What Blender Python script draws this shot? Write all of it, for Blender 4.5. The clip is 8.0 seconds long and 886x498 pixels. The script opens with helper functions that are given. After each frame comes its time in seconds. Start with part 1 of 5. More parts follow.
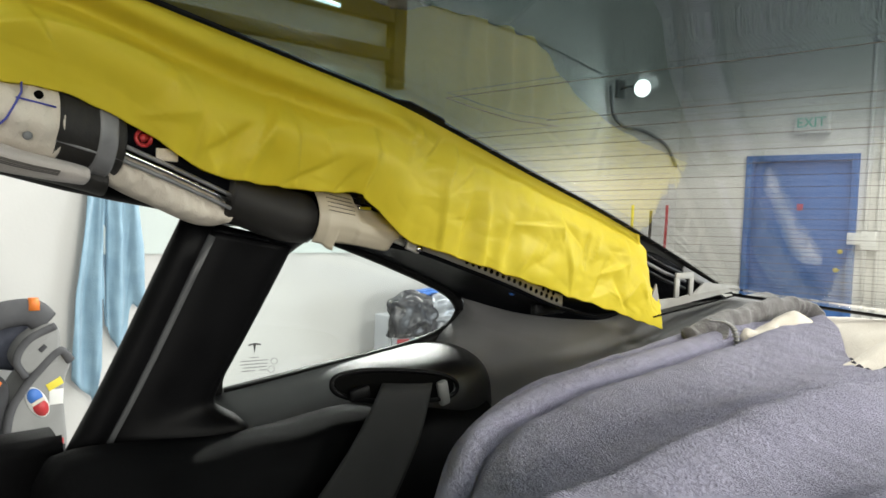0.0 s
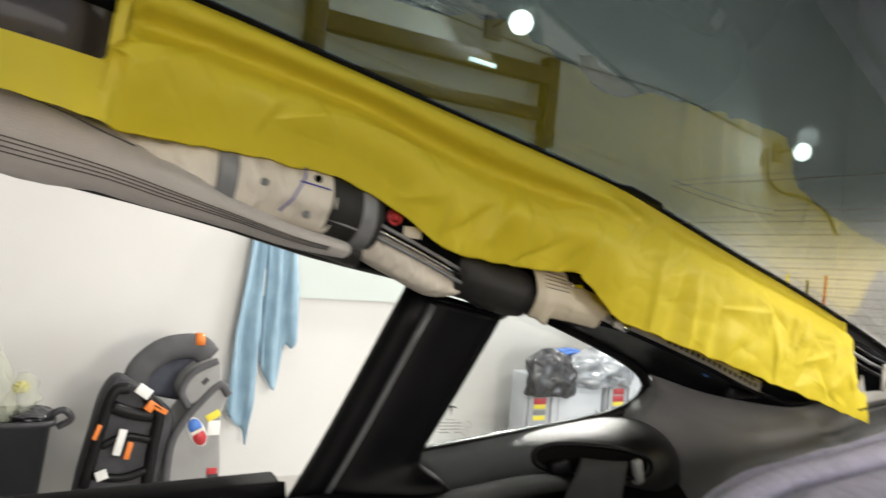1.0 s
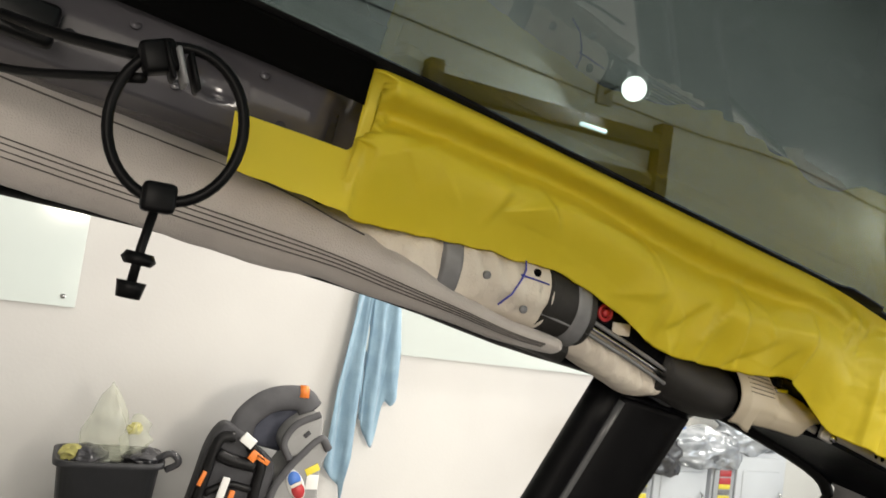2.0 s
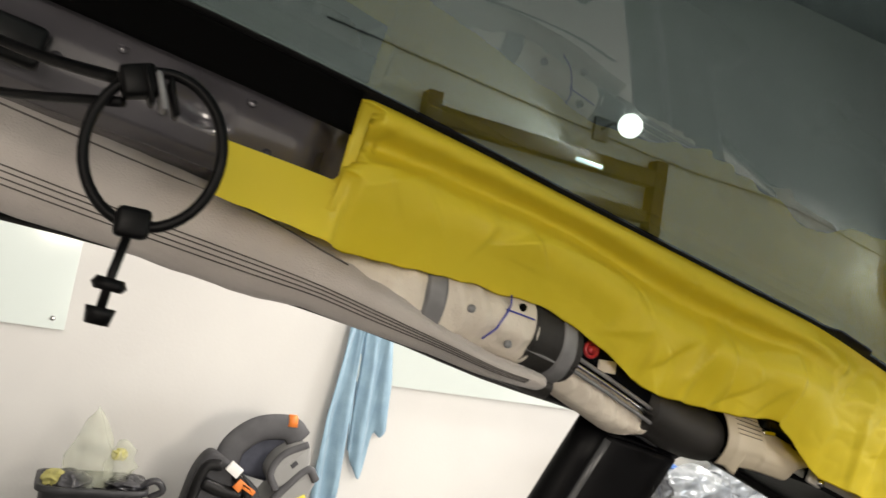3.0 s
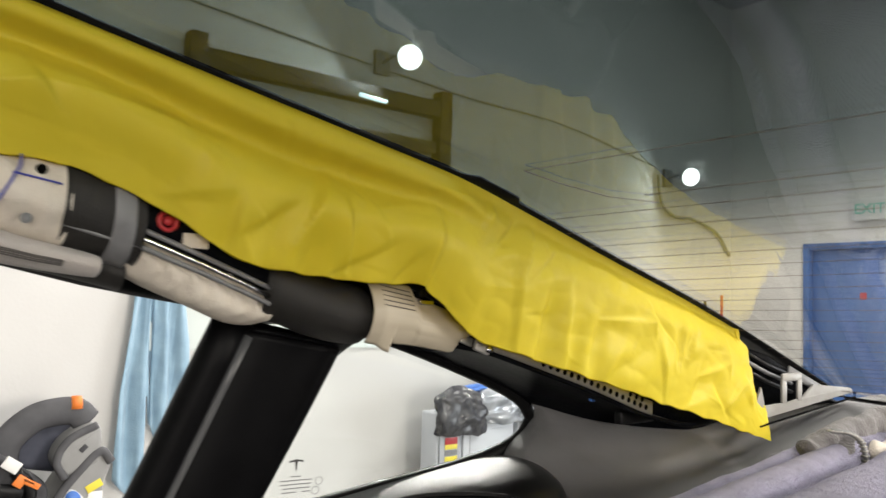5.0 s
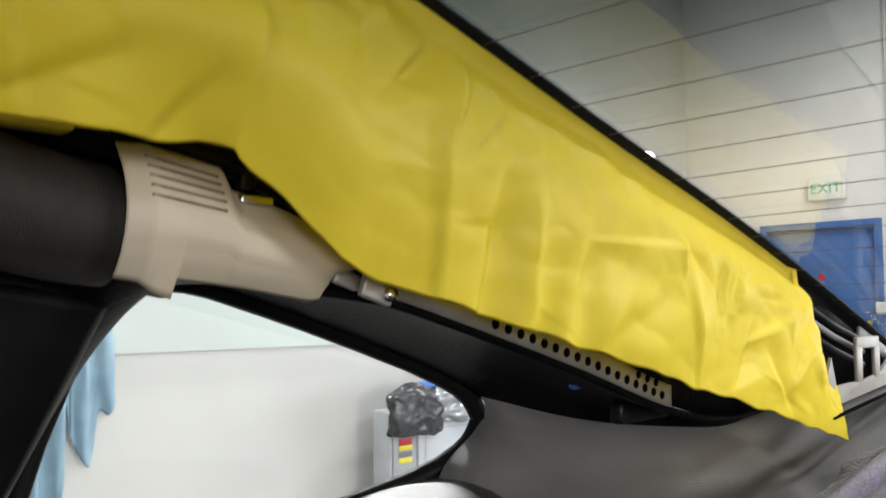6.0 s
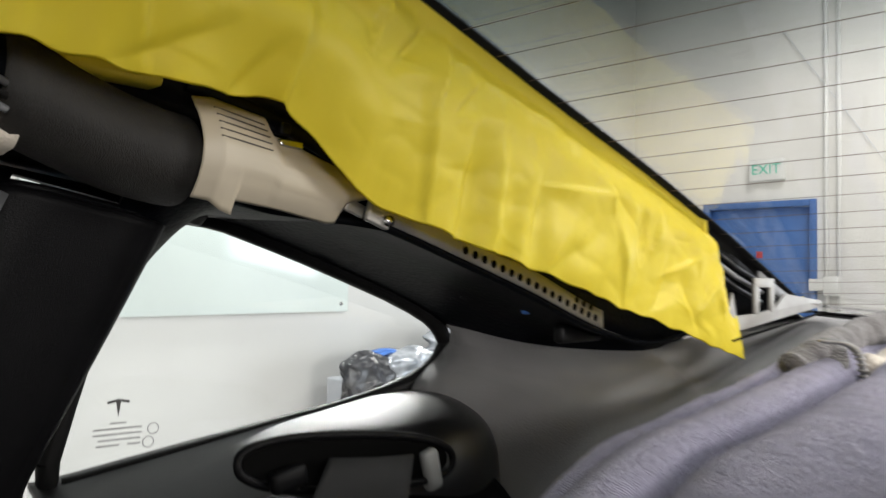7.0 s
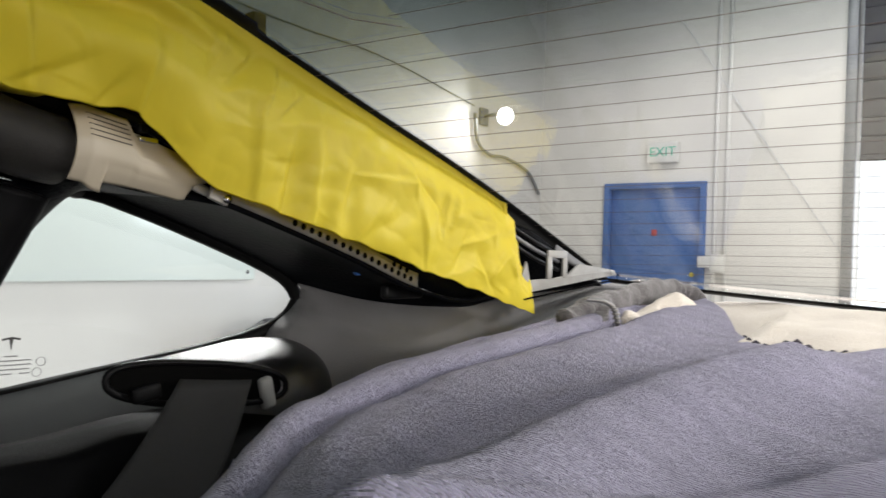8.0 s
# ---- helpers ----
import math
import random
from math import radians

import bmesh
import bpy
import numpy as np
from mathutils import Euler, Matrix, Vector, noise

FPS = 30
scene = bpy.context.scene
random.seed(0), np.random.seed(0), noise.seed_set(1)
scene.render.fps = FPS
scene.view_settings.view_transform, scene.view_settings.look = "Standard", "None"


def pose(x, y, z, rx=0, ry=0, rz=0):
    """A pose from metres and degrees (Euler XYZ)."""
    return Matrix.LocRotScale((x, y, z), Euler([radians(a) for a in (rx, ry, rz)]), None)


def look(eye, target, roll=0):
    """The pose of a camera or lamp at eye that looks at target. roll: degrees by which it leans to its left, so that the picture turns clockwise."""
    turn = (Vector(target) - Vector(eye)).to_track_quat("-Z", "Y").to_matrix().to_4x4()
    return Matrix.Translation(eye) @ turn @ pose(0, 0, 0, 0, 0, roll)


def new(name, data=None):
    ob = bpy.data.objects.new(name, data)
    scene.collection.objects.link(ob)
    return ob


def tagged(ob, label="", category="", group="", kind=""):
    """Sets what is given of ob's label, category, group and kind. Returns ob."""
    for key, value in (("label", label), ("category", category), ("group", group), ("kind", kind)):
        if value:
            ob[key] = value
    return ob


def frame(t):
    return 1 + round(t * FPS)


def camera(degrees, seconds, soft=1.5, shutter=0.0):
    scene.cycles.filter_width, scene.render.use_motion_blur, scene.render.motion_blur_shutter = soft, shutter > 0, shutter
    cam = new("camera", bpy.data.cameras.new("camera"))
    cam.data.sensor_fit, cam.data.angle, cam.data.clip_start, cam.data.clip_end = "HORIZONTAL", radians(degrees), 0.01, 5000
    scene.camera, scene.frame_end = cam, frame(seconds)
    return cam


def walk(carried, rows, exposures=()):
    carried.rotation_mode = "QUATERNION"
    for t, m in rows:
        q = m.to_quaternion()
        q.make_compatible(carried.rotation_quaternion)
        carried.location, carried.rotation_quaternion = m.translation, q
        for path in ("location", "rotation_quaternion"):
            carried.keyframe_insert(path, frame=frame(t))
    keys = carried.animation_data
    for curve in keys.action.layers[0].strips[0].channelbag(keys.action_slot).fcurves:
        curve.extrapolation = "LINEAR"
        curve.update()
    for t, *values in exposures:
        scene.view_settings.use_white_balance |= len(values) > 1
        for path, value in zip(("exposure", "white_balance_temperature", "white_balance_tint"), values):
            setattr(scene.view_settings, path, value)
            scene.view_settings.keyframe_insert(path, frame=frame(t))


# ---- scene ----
cam = camera(59.3, 8.0, shutter=0.4)
METRES, EYE, TILT, LEAN, TURN = 1.0, 1.35, -2.74, -2.29, 47.92
ROWS = [
    (0.0, 0.0, 0.0, 0.0, 0.0, 0.0, 0.0),
    (0.5, -0.0114, -0.0102, 0.0015, 2.77, 1.58, -0.41),
    (1.0, -0.0704, -0.0324, 0.018, 9.6, 3.6, -3.32),
    (1.5, -0.1301, -0.0429, 0.0264, 14.05, 5.37, -5.61),
    (1.7, -0.157, -0.0374, 0.0322, 15.1, 6.12, -5.95),
    (2.8, -0.1649, -0.0285, 0.0435, 16.19, 9.6, -7.95),
    (3.0, -0.1571, -0.0264, 0.0404, 15.38, 9.64, -7.93),
    (3.5, -0.1303, -0.0008, 0.0355, 12.7, 9.29, -6.93),
    (4.0, -0.1136, 0.0137, 0.0313, 10.09, 8.72, -5.43),
    (4.5, -0.0849, 0.0369, 0.0227, 7.0, 7.94, -3.16),
    (4.7, -0.054, 0.0605, 0.0135, 4.95, 7.3, -1.55),
    (5.8, 0.0004, 0.3252, -0.0072, 1.55, 6.65, 2.27),
    (6.0, -0.0002, 0.3972, -0.0188, 0.2, 6.61, 2.28),
    (6.5, -0.0225, 0.403, -0.0362, -1.45, 6.36, 1.70),
    (7.0, -0.0192, 0.3012, -0.0494, -3.45, 4.64, 1.67),
    (7.5, 0.015, 0.1908, -0.0637, -6.06, 3.43, 1.45),
    (8.0, 0.0356, 0.1527, -0.0603, -9.62, 2.44, 0.8),
]
TONE = [(0.0, 0.06, 6400, 6), (0.8, 0.07, 6600, 10), (1.5, 0.05, 6850, 11), (3.5, 0.12, 7000, 13), (4.5, 0.17, 6900, 12), (5.8, 0.0, 6350, 12), (6.5, -0.05, 6350, 12), (7.2, -0.04, 6350, 12), (8.0, -0.2, 6350, 13)]
walk(cam, [(t, pose(0, 0, EYE, TILT, LEAN, TURN) @ pose(METRES * x, METRES * y, METRES * z, 90 + pitch, roll, yaw)) for t, x, y, z, yaw, pitch, roll in ROWS], TONE)

# ---------------------------------------------------------------- world and light
world = bpy.data.worlds.new("world")
scene.world = world
world.use_nodes = True
sky = world.node_tree.nodes.new("ShaderNodeTexSky")
sky.sky_type, sky.sun_disc, sky.sun_elevation, sky.sun_rotation = "NISHITA", False, radians(40), radians(200)
world.node_tree.links.new(sky.outputs[0], world.node_tree.nodes["Background"].inputs[0])
world.node_tree.nodes["Background"].inputs[1].default_value = 0.12


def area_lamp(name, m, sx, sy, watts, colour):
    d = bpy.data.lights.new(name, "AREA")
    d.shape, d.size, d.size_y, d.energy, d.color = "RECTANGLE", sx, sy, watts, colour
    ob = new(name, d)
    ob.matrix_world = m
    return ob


CEIL, EAST = 4.4, 6.0
# assumed, unseen shop lights overhead; daylight in the roll-up door
for lx, ly, w in ((0.9, -0.8, 60), (-2.4, 1.0, 10), (1.2, 3.4, 160), (-1.6, 5.2, 80), (3.4, 0.6, 70)):
    area_lamp("shop_light_lamp", look((lx, ly, CEIL - 0.14), (lx, ly, 0)), 0.28, 1.3, w, (1.0, 0.975, 0.93))
# unseen fill lamps added on the car's unbuilt side to brighten the interior
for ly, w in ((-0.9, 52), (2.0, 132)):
    area_lamp("unseen_fill_lamp", look((2.2, ly, 1.66), (-0.5, 0.45, 1.40)), 0.8, 0.8, w, (1.0, 0.95, 0.87))
# the two round flood lamps on the side wall
for fy, fz, w in ((2.92, 2.915, 105), (6.08, 2.54, 22)):
    area_lamp("flood_lamp_light", look((-4.05, fy, fz), (-0.6, 0.6, 1.2)), 0.17, 0.17, w, (1.0, 0.97, 0.92))
area_lamp("daylight_lamp", look((0.9, 7.25, 1.3), (0.7, 0, 1.1)), 4.0, 2.0, 150, (0.90, 0.95, 1.0))


# ---------------------------------------------------------------- materials
def mat(name, colour, rough=0.5, metal=0.0, colour2=None, scale=30.0, bump=0.0, bump_scale=200.0, stretch=(1, 1, 1), detail=6.0, spec=0.5, bump_d=0.002, sheen=0.0, coat=0.0, spread=(0.35, 0.65)):
    m = bpy.data.materials.new(name)
    m.use_nodes = True
    nt = m.node_tree
    b = nt.nodes["Principled BSDF"]
    b.inputs["Roughness"].default_value = rough
    b.inputs["Metallic"].default_value = metal
    b.inputs["Sheen Weight"].default_value = sheen
    b.inputs["Specular IOR Level"].default_value = spec
    b.inputs["Coat Weight"].default_value = coat
    b.inputs["Base Color"].default_value = (*colour, 1)
    co = nt.nodes.new("ShaderNodeTexCoord")
    mp = nt.nodes.new("ShaderNodeMapping")
    mp.inputs["Scale"].default_value = stretch
    nt.links.new(co.outputs["Object"], mp.inputs["Vector"])
    if colour2:
        n = nt.nodes.new("ShaderNodeTexNoise")
        n.inputs["Scale"].default_value, n.inputs["Detail"].default_value = scale, detail
        nt.links.new(mp.outputs[0], n.inputs["Vector"])
        r = nt.nodes.new("ShaderNodeValToRGB")
        r.color_ramp.elements[0].position, r.color_ramp.elements[1].position = spread
        r.color_ramp.elements[0].color, r.color_ramp.elements[1].color = (*colour, 1), (*colour2, 1)
        nt.links.new(n.outputs[0], r.inputs[0])
        nt.links.new(r.outputs[0], b.inputs["Base Color"])
        rr = nt.nodes.new("ShaderNodeMapRange")
        rr.inputs[3].default_value, rr.inputs[4].default_value = max(rough - 0.08, 0.02), min(rough + 0.08, 1)
        nt.links.new(n.outputs[0], rr.inputs[0])
        nt.links.new(rr.outputs[0], b.inputs["Roughness"])
    if bump:
        n2 = nt.nodes.new("ShaderNodeTexNoise")
        n2.inputs["Scale"].default_value, n2.inputs["Detail"].default_value = bump_scale, 4
        nt.links.new(mp.outputs[0], n2.inputs["Vector"])
        bp = nt.nodes.new("ShaderNodeBump")
        bp.inputs["Strength"].default_value, bp.inputs["Distance"].default_value = bump, bump_d
        nt.links.new(n2.outputs[0], bp.inputs["Height"])
        nt.links.new(bp.outputs[0], b.inputs["Normal"])
    return m


def glow(name, colour, strength):
    m = bpy.data.materials.new(name)
    m.use_nodes = True
    b = m.node_tree.nodes["Principled BSDF"]
    b.inputs["Base Color"].default_value = (*colour, 1)
    b.inputs["Emission Color"].default_value = (*colour, 1)
    b.inputs["Emission Strength"].default_value = strength
    return m


def glazing(name, tint, top_tint=None, y0=0.0, y1=1.0):
    """Clear or tinted sheet glass; the tint of each face can fade along y."""
    m = bpy.data.materials.new(name)
    m.use_nodes = True
    nt = m.node_tree
    nt.nodes.remove(nt.nodes["Principled BSDF"])
    tr, gl, mx, fr = [nt.nodes.new(k) for k in ("ShaderNodeBsdfTransparent", "ShaderNodeBsdfGlossy", "ShaderNodeMixShader", "ShaderNodeLayerWeight")]
    pw, ml = nt.nodes.new("ShaderNodeMath"), nt.nodes.new("ShaderNodeMath")
    pw.operation, ml.operation = "POWER", "MULTIPLY_ADD"
    pw.inputs[1].default_value, ml.inputs[1].default_value, ml.inputs[2].default_value = 4.6, 0.95, 0.042
    fr.inputs["Blend"].default_value = 0.5
    nt.links.new(fr.outputs["Facing"], pw.inputs[0])
    nt.links.new(pw.outputs[0], ml.inputs[0])
    gl.inputs["Roughness"].default_value = 0.0
    tr.inputs[0].default_value = (*tint, 1)
    if top_tint:
        co, sp, mr, rp = [nt.nodes.new(k) for k in ("ShaderNodeTexCoord", "ShaderNodeSeparateXYZ", "ShaderNodeMapRange", "ShaderNodeMix")]
        rp.data_type = "RGBA"
        mr.interpolation_type = "SMOOTHSTEP"
        mr.inputs[1].default_value, mr.inputs[2].default_value = y0, y1
        nt.links.new(co.outputs["Object"], sp.inputs[0])
        nt.links.new(sp.outputs[1], mr.inputs[0])
        nt.links.new(mr.outputs[0], rp.inputs["Factor"])
        rp.inputs["A"].default_value, rp.inputs["B"].default_value = (*top_tint, 1), (*tint, 1)
        nt.links.new(rp.outputs["Result"], tr.inputs[0])
    nt.links.new(ml.outputs[0], mx.inputs[0])
    nt.links.new(tr.outputs[0], mx.inputs[1])
    nt.links.new(gl.outputs[0], mx.inputs[2])
    nt.links.new(mx.outputs[0], nt.nodes["Material Output"].inputs[0])
    return m


def plastic_film(name):
    m = mat(name, (0.93, 0.80, 0.075), 0.46, 0, (0.85, 0.71, 0.048), 5, 0.15, 90, detail=4)
    nt = m.node_tree
    b = nt.nodes["Principled BSDF"]
    t, mx = nt.nodes.new("ShaderNodeBsdfTranslucent"), nt.nodes.new("ShaderNodeMixShader")
    t.inputs[0].default_value = (0.93, 0.81, 0.03, 1)
    mx.inputs[0].default_value = 0.48
    nt.links.new(b.outputs[0], mx.inputs[1])
    nt.links.new(t.outputs[0], mx.inputs[2])
    nt.links.new(mx.outputs[0], nt.nodes["Material Output"].inputs[0])
    return m


M_WALL = mat("painted_wall", (0.66, 0.655, 0.635), 0.6, 0, (0.61, 0.603, 0.588), 1.2, 0.25, 60)
M_BLOCK = mat("painted_block", (0.80, 0.79, 0.75), 0.6, 0, (0.73, 0.72, 0.69), 1.6, 0.4, 45)
M_CEIL = mat("ceiling_paint", (0.40, 0.42, 0.43), 0.8, 0, (0.33, 0.35, 0.36), 2)
M_FLOOR = mat("concrete", (0.42, 0.41, 0.39), 0.45, 0, (0.34, 0.33, 0.31), 3, 0.2, 80)
M_GLASSBOARD = mat("glass_board", (0.67, 0.745, 0.72), 0.12, 0, (0.65, 0.72, 0.70), 2, coat=0.5)
M_DOORBLUE = mat("blue_paint", (0.055, 0.155, 0.42), 0.35, 0, (0.045, 0.13, 0.36), 3, 0.15, 50)
M_STEELGREY = mat("grey_steel", (0.22, 0.23, 0.24), 0.45, 0.3, (0.17, 0.18, 0.19), 6)
M_WHITEPL = mat("white_plastic", (0.78, 0.78, 0.75), 0.4, 0, (0.72, 0.72, 0.70), 12)
M_GREEN = glow("exit_green", (0.12, 0.50, 0.36), 0.15)
M_LAMP = glow("lamp_glow", (1.0, 0.97, 0.9), 14)
M_TUBE = glow("tube_glow", (0.85, 1.0, 0.97), 9)
M_BROWN = mat("brown_wood", (0.045, 0.032, 0.02), 0.6, 0, (0.03, 0.022, 0.014), 8, 0.3, 60, (1, 0.2, 1))
M_TINT = glazing("tinted_glass", (0.97, 0.975, 0.965), (0.31, 0.355, 0.355), 0.04, 0.27)
M_CLEAR = glazing("clear_glass", (0.955, 0.975, 0.97))
M_FRIT = mat("black_frit", (0.006, 0.006, 0.0065), 0.5, 0, (0.008, 0.008, 0.008), 60, spec=0.08)
M_WIRE = mat("heating_wire", (0.16, 0.11, 0.08), 0.5, 0.3, (0.10, 0.07, 0.05), 60)
M_FILM = plastic_film("yellow_film")
M_RAIL = mat("primer_grey_metal", (0.105, 0.101, 0.112), 0.22, 0.1, (0.075, 0.072, 0.082), 14, 0.2, 30, coat=0.5)
M_COVER = mat("taupe_fabric", (0.47, 0.43, 0.40), 0.85, 0, (0.41, 0.37, 0.345), 25, 0.5, 900, sheen=0.3)
M_CREAM = mat("cream_fabric", (0.70, 0.64, 0.55), 0.75, 0, (0.60, 0.54, 0.46), 22, 0.5, 700)
M_FLAP = mat("coated_fabric", (0.46, 0.405, 0.315), 0.5, 0, (0.40, 0.35, 0.265), 14)
M_BLACKTAPE = mat("black_cloth_tape", (0.012, 0.011, 0.010), 0.62, 0, (0.020, 0.018, 0.016), 60, 0.6, 500, (1, 6, 1))
M_TRIM = mat("black_trim", (0.003, 0.003, 0.0035), 0.40, 0, (0.0042, 0.0042, 0.0048), 30, 0.2, 1600, spec=0.09)
M_EDGESHEEN = mat("painted_edge_sheen", (0.075, 0.078, 0.082), 0.4, 0, (0.06, 0.062, 0.066), 40)
M_LEATHER = mat("black_leather", (0.004, 0.004, 0.0045), 0.6, 0, (0.006, 0.006, 0.0065), 20, 0.3, 1100, spec=0.03)
M_SILL = mat("soft_touch_trim", (0.005, 0.005, 0.0055), 0.33, 0, (0.007, 0.007, 0.0075), 20, 0.25, 1600, spec=0.95)
M_PANEL = mat("dark_panel", (0.002, 0.0023, 0.0036), 0.5, 0, (0.0035, 0.004, 0.0055), 14, 0.3, 300, spec=0.07)
M_FELT = mat("grey_felt", (0.165, 0.162, 0.166), 0.6, 0, (0.130, 0.128, 0.131), 12, 0.6, 1100, sheen=0.3)
M_PLATE = mat("galvanised_plate", (0.36, 0.35, 0.33), 0.45, 0.4, (0.28, 0.27, 0.25), 30)
# near-black: the seal's own colour, and shade painted into openings
M_SEALSHADE = mat("black_seal_and_painted_shade", (0.002, 0.002, 0.002), 0.9, spec=0.05)
M_STRAP = mat("grey_strap", (0.20, 0.20, 0.205), 0.45, 0, (0.15, 0.15, 0.155), 60)
M_BELT = mat("belt_webbing", (0.006, 0.006, 0.0065), 0.5, 0, (0.012, 0.012, 0.0125), 300, 0.6, 900, (1, 2, 2), bump_d=0.002, spec=0.4)
M_BLANKET = mat("lavender_microfibre", (0.375, 0.355, 0.500), 0.95, 0, (0.270, 0.256, 0.372), 40, 1.0, 760, (0.6, 1.8, 1), detail=12, bump_d=0.0030, sheen=0.3, spread=(0.28, 0.72))


def ribbed(m, scale, turn, strength, depth):
    """Fine wavering ribs added to a fabric's relief."""
    nt = m.node_tree
    co, mp, w, bp = (nt.nodes.new("ShaderNode" + k) for k in ("TexCoord", "Mapping", "TexWave", "Bump"))
    mp.inputs["Rotation"].default_value = (0, 0, math.radians(turn))
    w.inputs["Scale"].default_value, w.inputs["Distortion"].default_value = scale, 5.0
    w.inputs["Detail"].default_value, w.inputs["Detail Scale"].default_value = 3.0, 1.2
    bp.inputs["Strength"].default_value, bp.inputs["Distance"].default_value = strength, depth
    b = nt.nodes["Principled BSDF"]
    old = b.inputs["Normal"].links[0].from_socket
    nt.links.new(co.outputs["Object"], mp.inputs["Vector"])
    nt.links.new(mp.outputs[0], w.inputs["Vector"])
    nt.links.new(w.outputs["Fac"], bp.inputs["Height"])
    nt.links.new(old, bp.inputs["Normal"])
    nt.links.new(bp.outputs[0], b.inputs["Normal"])


ribbed(M_BLANKET, 170, -128, 0.8, 0.0014)
M_HEM = mat("dark_hem", (0.05, 0.04, 0.055), 0.9, 0, (0.035, 0.03, 0.04), 60)
M_RAG = mat("grey_rag", (0.125, 0.114, 0.116), 0.95, 0, (0.085, 0.078, 0.080), 30, 1.0, 500, sheen=0.5)
M_CREAMCLOTH = mat("cream_cloth", (0.66, 0.60, 0.52), 0.9, 0, (0.58, 0.52, 0.45), 18, 0.7, 500, sheen=0.3)
M_TOWEL = mat("blue_towel", (0.25, 0.385, 0.485), 0.95, 0, (0.20, 0.32, 0.42), 10, 0.9, 120, sheen=0.4)
M_RED = mat("red_plastic", (0.45, 0.03, 0.035), 0.4)
M_ORANGE = mat("orange_plastic", (0.75, 0.20, 0.03), 0.45)
M_YELLOW = mat("yellow_plastic", (0.75, 0.62, 0.05), 0.45)
M_BLUE = mat("blue_plastic", (0.06, 0.18, 0.55), 0.4)
M_CSDARK = mat("dark_seat_fabric", (0.03, 0.03, 0.033), 0.8, 0, (0.05, 0.05, 0.055), 18, 0.5, 200)
M_CSRIM = mat("grey_rim_fabric", (0.062, 0.062, 0.068), 0.7, 0, (0.082, 0.082, 0.088), 14, 0.4, 220)
M_CSBLUE = mat("blue_grey_fabric", (0.085, 0.092, 0.125), 0.85, 0, (0.06, 0.066, 0.09), 14, 0.5, 200)
M_CSLIGHT = mat("light_grey_shell", (0.27, 0.27, 0.265), 0.5, 0, (0.23, 0.23, 0.225), 8)
M_BIN = mat("bin_plastic", (0.018, 0.019, 0.022), 0.5, 0, (0.025, 0.026, 0.03), 12)
M_BLACKBAG = mat("black_bag", (0.03, 0.03, 0.035), 0.28, 0, (0.05, 0.05, 0.055), 20, 0.6, 16)
M_CLEARBAG = mat("pale_bag", (0.66, 0.68, 0.52), 0.3, 0, (0.52, 0.56, 0.46), 14, 0.8, 40)
M_CLEARBAG.node_tree.nodes["Principled BSDF"].inputs["Alpha"].default_value = 0.26
M_YELLOWBAG = mat("yellow_bag_film", (0.72, 0.66, 0.16), 0.35, 0, (0.60, 0.56, 0.20), 12, 0.6, 40)
M_YELLOWBAG.node_tree.nodes["Principled BSDF"].inputs["Alpha"].default_value = 0.6
M_SILVERBAG = mat("silver_bag", (0.50, 0.52, 0.56), 0.22, 0.3, (0.26, 0.28, 0.31), 10, 0.9, 24)
M_CABINET = mat("grey_cabinet", (0.55, 0.57, 0.61), 0.4, 0, (0.50, 0.52, 0.56), 4)
M_CABSIDE = mat("grey_cabinet_stile", (0.36, 0.375, 0.40), 0.45, 0, (0.32, 0.335, 0.36), 5)
M_BLACKPL = mat("black_plastic", (0.004, 0.004, 0.0045), 0.4, 0, (0.007, 0.007, 0.0075), 40, spec=0.2)
M_TIE = mat("black_nylon", (0.0025, 0.0025, 0.0028), 0.45, 0, (0.004, 0.004, 0.0045), 60, spec=0.1)
M_INK = mat("blue_ink", (0.05, 0.06, 0.35), 0.6)
M_PRINT = mat("dark_print", (0.03, 0.03, 0.03), 0.6)
M_THREAD = mat("dark_thread", (0.09, 0.08, 0.075), 0.8)
M_CHROME = mat("bright_metal", (0.6, 0.6, 0.6), 0.22, 1.0, (0.5, 0.5, 0.5), 40)
M_SHUTTER = mat("shutter_steel", (0.085, 0.088, 0.09), 0.6, 0.1, (0.07, 0.072, 0.075), 5)
M_OUT = glow("bright_outside", (0.93, 0.97, 1.0), 1.6)


# ---------------------------------------------------------------- mesh helpers
def lerp(a, b, t):
    return a + (b - a) * t


def table(pairs):
    """A smooth function through a few (key, value) pairs."""
    ks = [p[0] for p in pairs]
    vs = [p[1] for p in pairs]

    def f(k):
        if k <= ks[0]:
            return vs[0] + (k - ks[0]) * (vs[1] - vs[0]) / (ks[1] - ks[0])
        if k >= ks[-1]:
            return vs[-1] + (k - ks[-1]) * (vs[-1] - vs[-2]) / (ks[-1] - ks[-2])
        i = max(j for j in range(len(ks) - 1) if ks[j] <= k)
        h = ks[i + 1] - ks[i]
        s = (k - ks[i]) / h
        d = (vs[i + 1] - vs[i]) / h

        def slope(j):
            if j <= 0 or j >= len(ks) - 1:
                return d
            return 0.5 * ((vs[j + 1] - vs[j]) / (ks[j + 1] - ks[j]) + (vs[j] - vs[j - 1]) / (ks[j] - ks[j - 1]))
        m0, m1 = slope(i) * h, slope(i + 1) * h
        return (2 * s**3 - 3 * s**2 + 1) * vs[i] + (s**3 - 2 * s**2 + s) * m0 + (-2 * s**3 + 3 * s**2) * vs[i + 1] + (s**3 - s**2) * m1
    return f


def steps(pairs):
    """A straight-sided function through a few (key, value) pairs."""
    return lambda k: float(np.interp(k, [p[0] for p in pairs], [p[1] for p in pairs]))


def empty(name, m, label, category, group="", kind=""):
    ob = new(name)
    ob.empty_display_size = 0.1
    ob.matrix_world = m
    return tagged(ob, label, category, group, kind)


